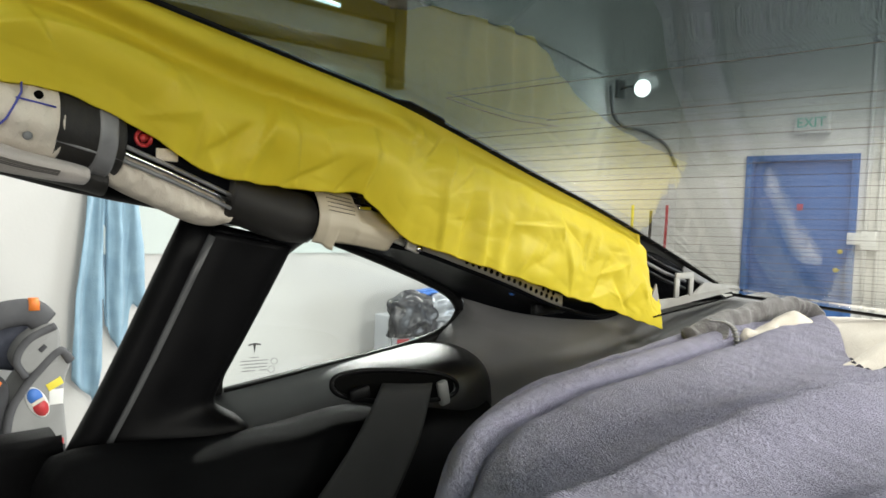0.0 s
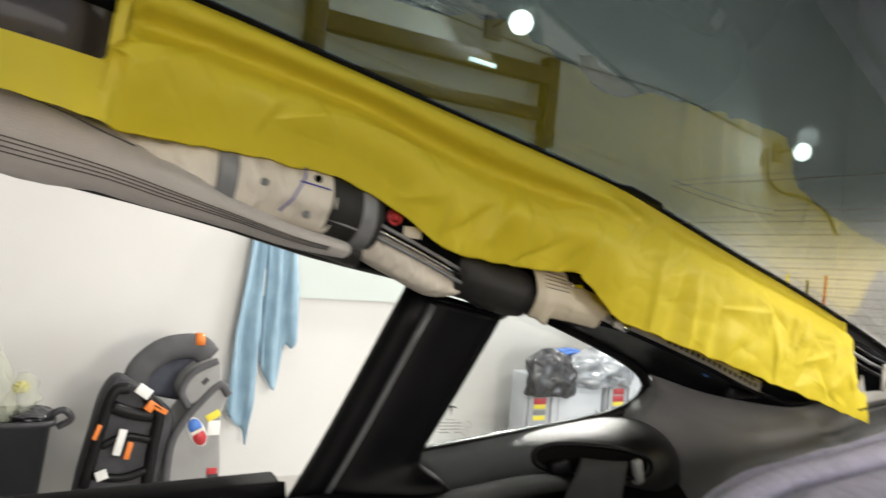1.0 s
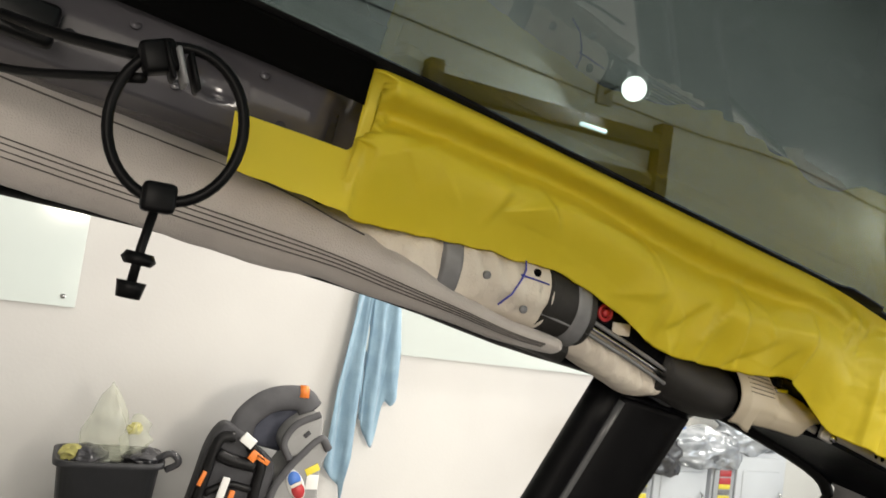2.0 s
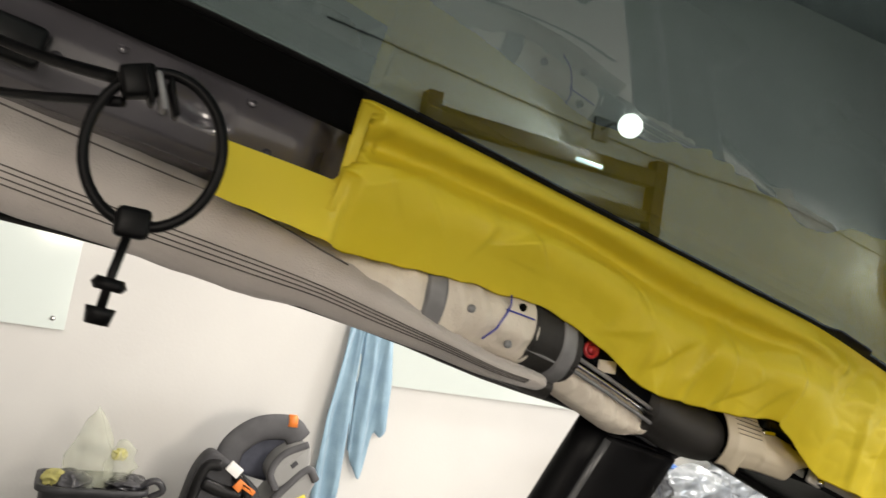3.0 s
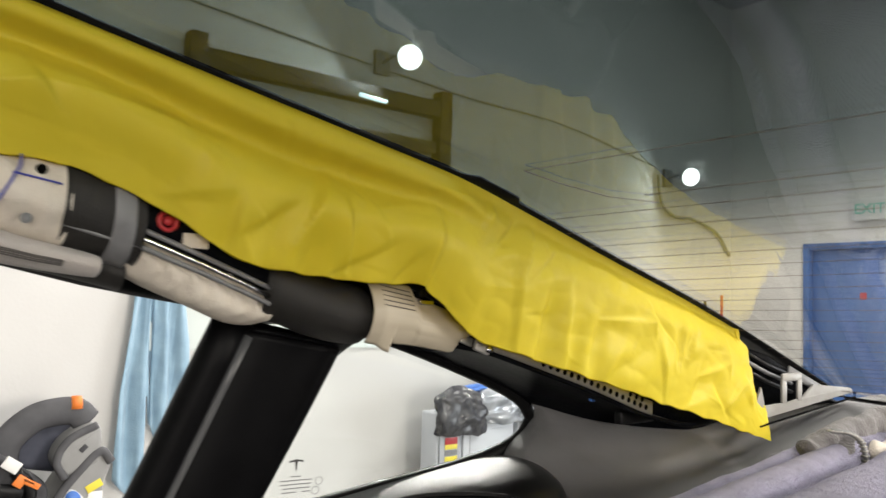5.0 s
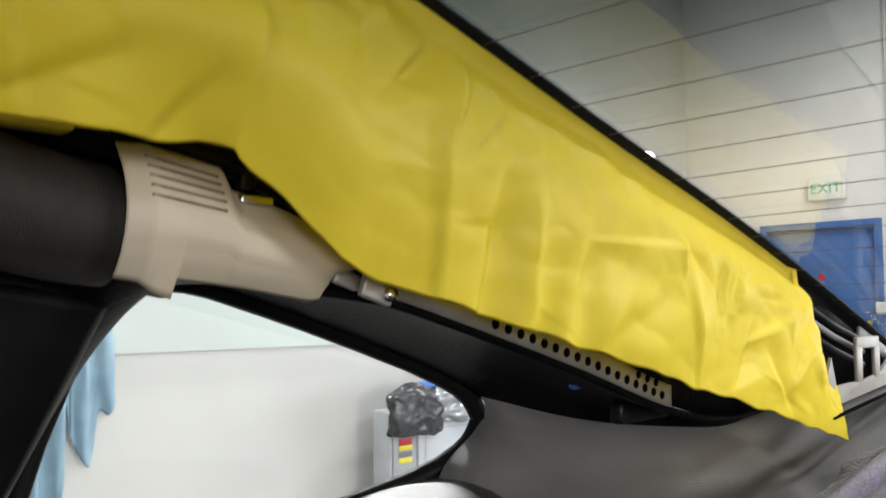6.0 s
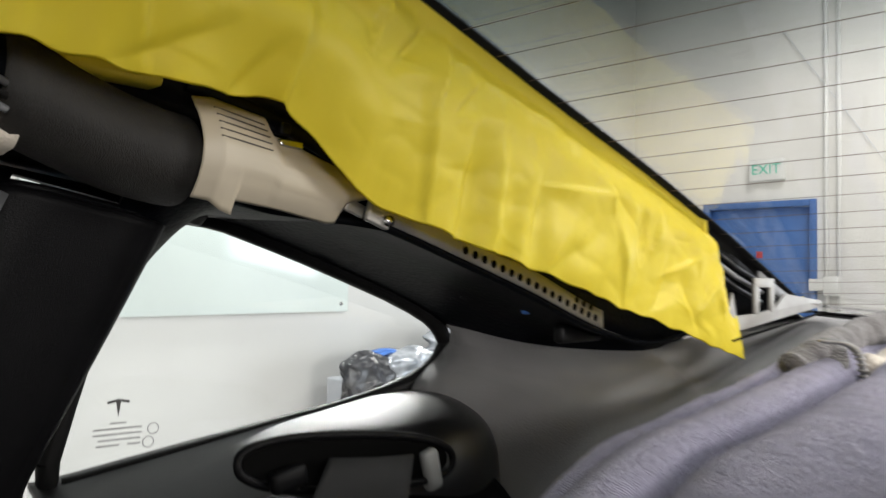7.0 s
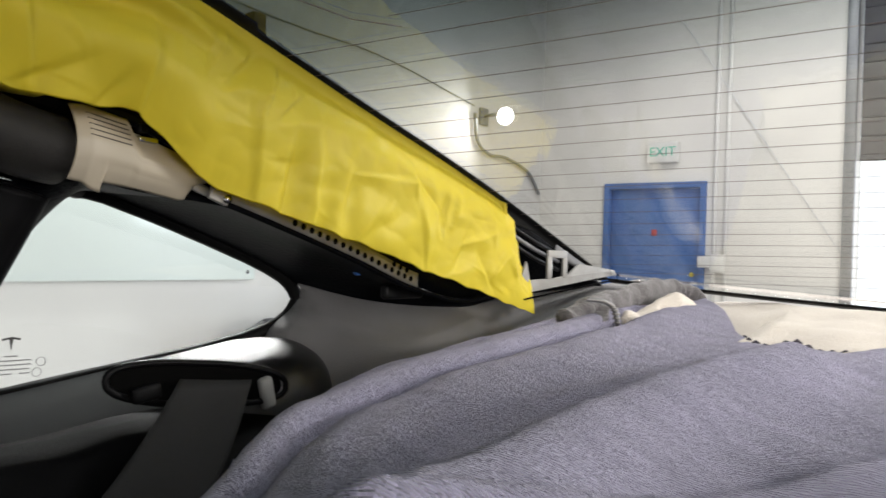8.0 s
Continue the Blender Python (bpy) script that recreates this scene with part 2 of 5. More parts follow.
def link(name, bm, material, parent=None, label="", smooth=True):
    me = bpy.data.meshes.new(name)
    bm.normal_update()
    bm.to_mesh(me)
    bm.free()
    me.materials.append(material)
    if smooth:
        for p in me.polygons:
            p.use_smooth = True
    ob = new(name, me)
    if parent:
        ob.parent = parent
    if label:
        ob["label"] = label
    return ob


def part(name, bm, material, parent, label="", smooth=True):
    return link(name, bm, material, parent, label, smooth)


def sheet(fn, nu, nv):
    """A grid of fn(u, v), u and v from 0 to 1."""
    bm = bmesh.new()
    g = [[bm.verts.new(fn(i / nu, j / nv)) for j in range(nv + 1)] for i in range(nu + 1)]
    for i in range(nu):
        for j in range(nv):
            bm.faces.new((g[i][j], g[i + 1][j], g[i + 1][j + 1], g[i][j + 1]))
    return bm


def thick(bm, t):
    """Gives a grid its thickness, t along its normals."""
    bm.normal_update()
    bmesh.ops.solidify(bm, geom=bm.faces[:], thickness=t)
    bmesh.ops.recalc_face_normals(bm, faces=bm.faces[:])
    return bm


def box(sx, sy, sz, at=(0, 0, 0), bevel=0.0, seg=2, rot=None, bm=None):
    bm = bm or bmesh.new()
    m = Matrix.Translation(at) @ (rot or Matrix.Identity(4)) @ Matrix.Diagonal((sx, sy, sz, 1))
    vs = bmesh.ops.create_cube(bm, size=1, matrix=m)["verts"]
    if bevel:
        es = list({e for v in vs for e in v.link_edges})
        bmesh.ops.bevel(bm, geom=es, offset=bevel, segments=seg, profile=0.5, affect="EDGES")
    return bm


def rod(points, radius, n=10, bm=None, flat=1.0, caps=True):
    """A tube along points; radius a number or a function of 0..1; flat squeezes it along its side axis."""
    bm = bm or bmesh.new()
    pts = [Vector(p) for p in points]
    rings = []
    side = None
    for i, p in enumerate(pts):
        d = (pts[min(i + 1, len(pts) - 1)] - pts[max(i - 1, 0)]).normalized()
        if side is None:
            side = d.cross(Vector((0, 0, 1)) if abs(d.z) < 0.9 else Vector((1, 0, 0))).normalized()
        side = (side - d * side.dot(d)).normalized()
        up = side.cross(d)
        r = radius(i / (len(pts) - 1)) if callable(radius) else radius
        rings.append([bm.verts.new(p + side * (math.cos(2 * math.pi * k / n) * r * flat) + up * (math.sin(2 * math.pi * k / n) * r)) for k in range(n)])
    for a, b in zip(rings, rings[1:]):
        for k in range(n):
            bm.faces.new((a[k], a[(k + 1) % n], b[(k + 1) % n], b[k]))
    if caps:
        bm.faces.new(rings[0][::-1])
        bm.faces.new(rings[-1])
    return bm


def disc(radius, depth, n=24, m=Matrix.Identity(4), bm=None, r2=None):
    bm = bm or bmesh.new()
    bmesh.ops.create_cone(bm, cap_ends=True, segments=n, radius1=radius, radius2=radius if r2 is None else r2, depth=depth, matrix=m)
    return bm


def spline(points, n):
    """n + 1 points of a smooth line through a few points."""
    k = len(points) - 1
    fs = [table([(i, p[a]) for i, p in enumerate(points)]) for a in range(3)]
    return [tuple(f(i * k / n) for f in fs) for i in range(n + 1)]


def slab(outline, depth_dir, bm=None):
    """A flat outline of 3D points, thickened along depth_dir."""
    bm = bm or bmesh.new()
    a = [bm.verts.new(p) for p in outline]
    b = [bm.verts.new(Vector(p) + Vector(depth_dir)) for p in outline]
    bm.faces.new(a)
    bm.faces.new(b[::-1])
    n = len(a)
    for i in range(n):
        bm.faces.new((a[i], b[i], b[(i + 1) % n], a[(i + 1) % n]))
    bmesh.ops.recalc_face_normals(bm, faces=bm.faces[:])
    return bm


def moved(bm, m):
    bmesh.ops.transform(bm, matrix=m, verts=bm.verts[:])
    return bm


def noise3(x, y, z, s):
    return noise.noise(Vector((x * s, y * s, z * s)))


def letters(text, size, depth=0.002):
    """Built-in lettering as a mesh, upright in its x-y plane."""
    cu = bpy.data.curves.new(text, "FONT")
    cu.body, cu.size, cu.extrude, cu.align_x, cu.align_y = text, size, depth, "CENTER", "CENTER"
    ob = bpy.data.objects.new("lettering", cu)
    scene.collection.objects.link(ob)
    me = bpy.data.meshes.new_from_object(ob.evaluated_get(bpy.context.evaluated_depsgraph_get()))
    bpy.data.objects.remove(ob)
    bm = bmesh.new()
    bm.from_mesh(me)
    return bm


# ---------------------------------------------------------------- the room
WX, NY, EX, SY = -4.32, 7.1, EAST, -6.0


def wall_piece(name, x0, x1, y0, y1, z0, z1, material, label, category="wall"):
    ob = link(name, box(x1 - x0, y1 - y0, z1 - z0, ((x0 + x1) / 2, (y0 + y1) / 2, (z0 + z1) / 2)), material, None, "", False)
    return tagged(ob, label, category, "", "structure")


wall_piece("floor", WX - 0.2, EX + 0.2, SY - 0.2, NY + 2.5, -0.15, 0, M_FLOOR, "grey sealed concrete workshop floor", "floor")
wall_piece("ceiling", WX - 0.2, EX + 0.2, SY - 0.2, NY + 0.2, CEIL, CEIL + 0.15, M_CEIL, "dark grey painted workshop ceiling", "ceiling")
wall_piece("wall_west", WX - 0.2, WX, SY - 0.2, NY + 0.2, 0, CEIL, M_WALL, "smooth off-white painted workshop wall")
wall_piece("wall_south", WX, EX, SY - 0.2, SY, 0, CEIL, M_WALL, "off-white painted workshop wall")
wall_piece("wall_east", EX, EX + 0.2, SY - 0.2, NY + 0.2, 0, CEIL, M_WALL, "off-white painted workshop wall")
DX0, DX1, DZ = -3.58, -2.575, 1.99
GX0, GX1, GZ = -1.375, 3.2, 2.17
north = wall_piece("wall_north", WX, DX0, NY, NY + 0.2, 0, CEIL, M_BLOCK, "white painted workshop end wall with a blue door")
for i, (a, b, z0, z1) in enumerate(((DX0, DX1, DZ, CEIL), (DX1, GX0, 0, CEIL), (GX0, GX1, 3.6, CEIL), (GX1, EX, 0, CEIL))):
    wall_piece("wall_north_%d" % (i + 2), a, b, NY, NY + 0.2, z0, z1, M_BLOCK, "white painted workshop end wall section")

door = empty("door_1", pose((DX0 + DX1) / 2, NY, 0), "closed blue painted steel door in a blue frame", "door", "", "structure")
w = DX1 - DX0
for s in (-1, 1):
    part("jamb", box(0.055, 0.16, DZ, (s * (w / 2 - 0.0275), 0.05, DZ / 2), 0.004), M_DOORBLUE, door)
part("head", box(w - 0.11, 0.16, 0.055, (0, 0.05, DZ - 0.0275), 0.004), M_DOORBLUE, door)
leaf = part("leaf", box(w - 0.118, 0.045, DZ - 0.06, (0, 0.055, (DZ - 0.06) / 2), 0.003), M_DOORBLUE, door)
part("door_knob", rod([(w / 2 - 0.13, 0.03, 0.98), (w / 2 - 0.13, -0.02, 0.98), (w / 2 - 0.13, -0.045, 0.98), (w / 2 - 0.13, -0.055, 0.98)], lambda t: 0.008 + 0.014 * (t > 0.4), 14), M_YELLOW, leaf, "brass knob")
part("deadbolt", disc(0.02, 0.02, 18, pose(w / 2 - 0.13, 0.024, 1.14, 90)), M_YELLOW, leaf, "brass deadbolt")
part("sticker", box(0.055, 0.003, 0.06, (-0.0, 0.030, 1.52), 0.001), M_RED, leaf, "small red sticker")

# roll-up door, half open, and its frame
roll = empty("door_2", pose(GX0, NY, 0), "grey steel roll-up door raised above head height", "roll-up door", "", "structure")
for i in range(9):
    z = GZ + 0.08 + i * 0.15
    part("slat", box(GX1 - GX0 - 0.02, 0.03, 0.1495, ((GX1 - GX0) / 2, 0.1, z), 0.012), M_SHUTTER, roll)
part("bottom_bar", box(GX1 - GX0 - 0.02, 0.06, 0.05, ((GX1 - GX0) / 2, 0.1, GZ - 0.02), 0.01), M_SHUTTER, roll)
for x, wd in ((-0.042, 0.085), (GX1 - GX0 + 0.042, 0.085)):
    part("guide_rail", box(wd, 0.05, 3.7, (x, -0.028, 1.85), 0.006), M_STEELGREY, roll)
tagged(link("backdrop", box(9, 0.05, 5, (1, NY + 2.4, 2.3)), M_OUT, None, "", False), "bright daylight outside the roll-up door", "backdrop", "", "structure")

# exit sign, conduit and boxes on the end wall
sign = empty("exit_sign", pose(-2.98, NY, 2.265), "white exit sign with green letters on the end wall", "exit sign")
part("housing", box(0.30, 0.07, 0.19, (0, -0.036, 0), 0.01), M_WHITEPL, sign)
part("lettering", moved(letters("EXIT", 0.125), pose(0, -0.074, 0, 90)), M_GREEN, sign, "green letters", False)
con = empty("conduit", pose(-2.49, NY, 0), "white painted conduit pipes with a junction box on the wall", "conduit")
for x in (0.0, 0.1):
    part("pipe", rod([(x, -0.03, 0.0), (x, -0.03, CEIL - 0.02)], 0.018, 10), M_WHITEPL, con)
part("junction_box", box(0.12, 0.07, 0.16, (0.05, -0.06, 1.25), 0.008), M_WHITEPL, con)
part("junction_box", box(0.16, 0.06, 0.10, (-0.05, -0.05, 1.26), 0.008), M_WHITEPL, con)
tagged(link("stay_wire", rod([(-2.86, NY - 0.03, 3.5), (-1.44, NY - 0.03, 1.34)], 0.0035, 6), M_CABINET), "thin diagonal cable along the end wall", "cable")

# ---------------------------------------------------------------- along the side wall
def wall_board(y0, y1, z0, z1, label):
    ob = empty("glass_board", pose(WX, (y0 + y1) / 2, z0), label, "glass board", "glass boards")
    part("pane", box(0.008, y1 - y0, z1 - z0, (0.022, 0, (z1 - z0) / 2), 0.002), M_GLASSBOARD, ob)
    for y in (-1, 1):
        for z in (0.05, z1 - z0 - 0.05):
            part("standoff", disc(0.012, 0.03, 14, pose(0.016, y * ((y1 - y0) / 2 - 0.06), z, 0, 90)), M_CHROME, ob)
    return ob


wall_board(1.42, 3.44, 1.05, 2.27, "pale green glass writing board on the side wall")
wall_board(-1.95, -0.085, 1.11, 2.29, "pale green glass writing board near the bin")


def towel():
    ob = empty("towel", pose(WX, 1.55, 1.60), "long blue towel hanging from a wall hook", "towel")

    reach = table([(0, 1.20), (0.10, 1.25), (0.26, 1.30), (0.33, 1.315), (0.345, 1.10), (0.36, 0.86), (0.44, 0.93), (0.58, 1.02), (0.72, 1.075), (0.78, 0.98), (0.81, 0.86), (0.93, 0.84), (1, 0.80)])

    def fn(u, v):
        z = -v * reach(u)
        wide = lerp(0.62, 1.0, min(1, v * 1.6))
        y = -0.075 + (u - 0.5) * 0.35 * wide + 0.006 * math.sin(v * 5 + u * 9) - 0.012 * v * (u < 0.34)
        lap = 0.030 if u < 0.345 else -0.006 if u < 0.45 else 0.022
        x = 0.035 + lap * min(1, v * 2.5) + 0.016 * math.sin(u * 21 + 1.5 * math.sin(v * 3)) * min(1, 0.3 + v) + 0.010 * noise3(u * 2, v, 0, 5)
        return x, y, z
    part("cloth", thick(sheet(fn, 120, 40), 0.004), M_TOWEL, ob)
    part("hook", rod([(0.0, 0, 0.02), (0.05, 0, 0.02), (0.08, 0, 0.0), (0.09, 0, 0.03)], 0.006, 8), M_CHROME, ob)


towel()


def flood_lamp(y, z, reach):
    ob = empty("flood_lamp", pose(WX, y, z), "round white flood lamp on a dark wall bracket", "wall lamp", "flood lamps")
    part("back_plate", box(0.03, 0.12, 0.16, (0.017, 0, 0), 0.006), M_STEELGREY, ob)
    part("arm", rod([(0.02, 0, 0), (reach * 0.6, 0.0, 0.02), (reach - 0.08, 0.05, 0.0)], 0.012, 10), M_STEELGREY, ob)
    d = pose(reach, 0.06, 0.0) @ look((0, 0, 0), (1.0, -0.55, -0.35)).to_3x3().to_4x4()
    part("housing", disc(0.075, 0.09, 24, d @ pose(0, 0, 0.055), r2=0.05), M_STEELGREY, ob)
    part("lens", disc(0.080, 0.014, 28, d @ pose(0, 0, 0.003)), M_LAMP, ob, "glowing white lens")
    return ob


flood_lamp(6.02, 2.54, 0.22)
flood_lamp(2.86, 2.915, 0.25)
cab = spline([(WX + 0.03, 5.86, 2.55), (WX + 0.03, 5.92, 2.30), (WX + 0.03, 6.12, 2.20), (WX + 0.03, 6.40, 2.20), (WX + 0.03, 6.8, 2.10), (WX + 0.03, 7.02, 1.90)], 24)
tagged(link("lamp_cable", rod(cab, 0.016, 8), M_STEELGREY), "slack grey cable below a wall lamp", "cable")
tagged(link("wall_cable", rod(spline([(WX + 0.02, 0.9, 3.05), (WX + 0.02, 3.4, 2.84), (WX + 0.02, 4.6, 2.80), (WX + 0.02, 5.86, 2.62)], 20), 0.006, 6), M_STEELGREY), "thin dark cable running along the side wall", "cable")


def wall_rack():
    ob = empty("wall_rack", pose(WX, 1.55, 2.18), "dark brown timber rack on the side wall", "wall rack")
    part("beam", box(0.09, 1.85, 0.11, (0.06, 0.93, 0.49), 0.006), M_BROWN, ob)
    part("beam", box(0.09, 1.72, 0.08, (0.06, 0.86, 0.22), 0.006), M_BROWN, ob)
    for y in (0.05, 1.80):
        part("post", box(0.10, 0.10, 0.62, (0.06, y, 0.31), 0.006), M_BROWN, ob)
    part("tube_lamp", rod([(0.13, 1.08, 0.46), (0.13, 1.28, 0.45)], 0.014, 12), M_TUBE, ob, "short glowing tube lamp")
    return ob


wall_rack()


def broom(y, x, z0, z1, material, label):
    ob = empty("broom_pole", pose(x, y, z0), label, "pole", "poles in the corner")
    part("handle", rod([(0, 0, 0), (0.02, 0.02, (z1 - z0) * 0.9), (0.02, 0.02, z1 - z0)], 0.014, 10), material, ob)
    part("head", box(0.06, 0.22, 0.05, (0, 0, 0.025), 0.01), material, ob)


broom(6.12, WX + 0.12, 0.0, 1.48, M_YELLOW, "yellow broom pole leaning in the room corner")
broom(6.42, WX + 0.12, 0.0, 1.44, M_BROWN, "brown wooden pole leaning in the room corner")
broom(6.63, WX + 0.16, 0.0, 1.50, M_RED, "red broom pole leaning in the room corner")


def bag(name, at, size, material, parent, seed, taper=0.0):
    """A crumpled plastic bag: folded into sharp ridges, narrower towards the top by taper."""
    bm = bmesh.new()
    bmesh.ops.create_icosphere(bm, subdivisions=5, radius=1)
    for v in bm.verts:
        n = v.co.copy()
        k = 1 + 0.16 * noise3(n.x + seed, n.y, n.z, 1.7) - 0.55 * abs(noise3(n.x * 0.6, n.y + seed, n.z, 1.5)) - 0.10 * abs(noise3(n.x + seed, n.y * 0.5, n.z, 4.0)) + 0.02 * noise3(n.x, n.y, n.z + seed, 13)
        t = 1 - taper * (0.5 + 0.5 * n.z)
        v.co = Vector((n.x * size[0] * k * t, n.y * size[1] * k * t, max(n.z, -0.7) * size[2] * (k if n.z < 0 else 1 + 0.4 * (k - 1)))) + Vector(at)
    return part(name, bm, material, parent)


def trash_bin():
    ob = empty("trash_bin", pose(WX + 0.36, 0.158, 0.0), "black plastic bin overfull with plastic bags", "bin")
    bm = bmesh.new()
    rings = [(0.135, 0.175, 0.0), (0.165, 0.215, 0.46), (0.185, 0.235, 0.465), (0.185, 0.235, 0.49), (0.168, 0.218, 0.49), (0.155, 0.2, 0.42), (0.13, 0.17, 0.03)]
    loops = []
    for rx, ry, z in rings:
        loop = []
        for k in range(28):
            a = 2 * math.pi * k / 28
            c, s = math.cos(a), math.sin(a)
            loop.append(bm.verts.new((rx * math.copysign(abs(c) ** 0.35, c), ry * math.copysign(abs(s) ** 0.35, s), z)))
        loops.append(loop)
    for a, b in zip(loops, loops[1:]):
        for k in range(28):
            bm.faces.new((a[k], a[(k + 1) % 28], b[(k + 1) % 28], b[k]))
    bm.faces.new(loops[0][::-1])
    bm.faces.new(loops[-1])
    bmesh.ops.recalc_face_normals(bm, faces=bm.faces[:])
    part("body", bm, M_BIN, ob)
    lit = empty("waste_bags", pose(WX + 0.36, 0.158, 0.47), "crumpled clear and black plastic bags in the bin", "bags")
    bag("clear_bag", (0.02, -0.03, 0.14), (0.13, 0.17, 0.22), M_CLEARBAG, lit, 3, 0.75)
    bag("clear_bag", (0.04, 0.10, 0.10), (0.06, 0.08, 0.12), M_CLEARBAG, lit, 17, 0.2)
    bag("black_bag", (0.03, -0.10, 0.01), (0.10, 0.11, 0.06), M_BLACKBAG, lit, 7)
    bag("black_bag", (0.05, 0.14, 0.02), (0.09, 0.10, 0.05), M_BLACKBAG, lit, 11)
    bag("yellow_bag", (0.06, 0.085, 0.15), (0.02, 0.036, 0.035), M_YELLOWBAG, lit, 5)
    bag("yellow_bag", (0.06, -0.16, 0.03), (0.04, 0.06, 0.045), M_YELLOWBAG, lit, 8)
    part("bag_handle", rod(spline([(0.10, 0.18, 0.02), (0.12, 0.25, 0.06), (0.12, 0.29, 0.02), (0.10, 0.24, -0.02)], 14), 0.016, 8), M_BLACKBAG, lit)


trash_bin()


def cushion_slab(outline, x0, depth, bevel):
    """An outline in y and z, thickened along x and rounded."""
    bm = slab([(x0, y, z) for y, z in outline], (depth, 0, 0))
    es = [e for e in bm.edges if abs(e.verts[0].co.x - e.verts[1].co.x) < 1e-6]
    bmesh.ops.bevel(bm, geom=es, offset=bevel, segments=3, profile=0.5, affect="EDGES")
    return bm


def child_seat():
    ob = empty("child_seat", pose(WX + 0.40, 1.0, 0.0), "grey and black child car seat with orange clips against the wall", "child seat")
    zo = 0.195

    def sp(points, n=28):
        return [(p[0], p[1] + zo) for p in spline([(y, z, 0) for y, z in points], n)]
    shell = sp([(-0.13, -0.19), (-0.124, 0.146), (-0.070, 0.277), (0.0, 0.37), (0.085, 0.451), (0.138, 0.393), (0.11, 0.277), (0.131, 0.0), (0.11, -0.19)])
    side = part("side_shell", cushion_slab(shell, -0.16, 0.30, 0.02), M_CSLIGHT, ob, "light grey moulded side shell")
    edge = [(0.142, y, z) for y, z in sp([(-0.13, -0.19), (-0.124, 0.146), (-0.070, 0.277), (0.0, 0.37), (0.085, 0.451), (0.135, 0.40)])]
    part("rim", rod(edge, 0.020, 10), M_CSRIM, side, "dark grey padded rim")
    def oval(dx, y, z, m, sy, sz):
        part("sticker", disc(1, 0.004, 22, pose(0.142 + dx, y, z + zo, 28) @ pose(0, 0, 0, 0, 90) @ Matrix.Diagonal((sz, sy, 1, 1))), m, side)
    oval(0.0, -0.004, 0.225, M_WHITEPL, 0.040, 0.078)
    oval(0.003, -0.016, 0.252, M_BLUE, 0.031, 0.040)
    oval(0.003, 0.010, 0.200, M_RED, 0.031, 0.042)
    part("sticker", box(0.004, 0.058, 0.016, (0.148, -0.003, 0.228 + zo), 0.001, 2, pose(0, 0, 0, 28)), M_CREAM, side)
    part("label", box(0.004, 0.07, 0.035, (0.1415, 0.068, 0.30 + zo), 0.001, 2, pose(0, 0, 0, 28)), M_YELLOW, side)
    part("label", box(0.004, 0.06, 0.07, (0.141, 0.075, 0.24 + zo), 0.001), M_WHITEPL, side)
    part("grille", box(0.006, 0.055, 0.09, (0.141, 0.09, -0.03 + zo), 0.002), M_CSDARK, side)
    part("label", box(0.004, 0.05, 0.03, (0.141, 0.085, 0.03 + zo), 0.001), M_RED, side)
    # padded head hood: side cheek, arch, dark bowl
    bowl = sp([(-0.25, 0.38), (-0.255, 0.49), (-0.14, 0.585), (-0.01, 0.585), (0.02, 0.45), (-0.06, 0.34)])
    part("head_bowl", cushion_slab(bowl, -0.16, 0.14, 0.03), M_CSBLUE, ob, "blue-grey fabric head bowl")
    arch = [(0.03, y, z) for y, z in sp([(-0.285, 0.40), (-0.268, 0.50), (-0.20, 0.575), (-0.122, 0.612), (-0.006, 0.618), (0.055, 0.565)])]
    part("arch", rod(arch, 0.024, 12, None, 2.6), M_CSRIM, ob, "thick grey padded arch")
    cheek = sp([(-0.055, 0.345), (-0.093, 0.422), (-0.047, 0.51), (0.066, 0.568), (0.092, 0.50), (0.082, 0.40)])
    ck = part("cheek", cushion_slab(cheek, -0.12, 0.27, 0.022), M_CSLIGHT, ob, "light grey side cheek")
    part("cheek_rim", rod([(0.145, y, z) for y, z in sp([(-0.055, 0.345), (-0.093, 0.422), (-0.047, 0.51), (0.066, 0.568)])], 0.017, 10), M_CSRIM, ck, "dark grey rim")
    part("mark", box(0.004, 0.035, 0.022, (0.152, 0.012, 0.47 + zo), 0.001, 2, pose(0, 0, 0, 45)), M_CSDARK, ck)
    part("knob", rod([(0.03, 0.0, 0.63 + zo), (0.03, 0.0, 0.665 + zo), (0.03, 0.0, 0.685 + zo)], lambda t: 0.034 - 0.012 * t, 14), M_ORANGE, ob, "orange knob")
    # black carrier that leans in front
    frame_ = sp([(-0.53, -0.19), (-0.517, 0.0), (-0.474, 0.247), (-0.44, 0.408), (-0.38, 0.495), (-0.303, 0.466), (-0.204, 0.393), (-0.121, 0.32), (-0.118, 0.204), (-0.16, 0.0), (-0.18, -0.19)], 40)
    lean = part("carrier_frame", cushion_slab(frame_, 0.02, 0.12, 0.025), M_CSDARK, ob, "black moulded carrier frame")
    for pts, r in (([(-0.49, 0.0), (-0.44, 0.25), (-0.40, 0.42), (-0.33, 0.44)], 0.026), ([(-0.22, -0.05), (-0.20, 0.2), (-0.19, 0.32), (-0.25, 0.40)], 0.026), ([(-0.43, 0.18), (-0.33, 0.22), (-0.22, 0.20)], 0.018), ([(-0.45, 0.05), (-0.33, 0.03), (-0.22, 0.06)], 0.02), ([(-0.40, 0.36), (-0.32, 0.33), (-0.22, 0.31)], 0.03)):
        part("frame_rib", rod([(0.148, y, z) for y, z in sp(pts, 12)], r, 9), M_BLACKPL, lean)
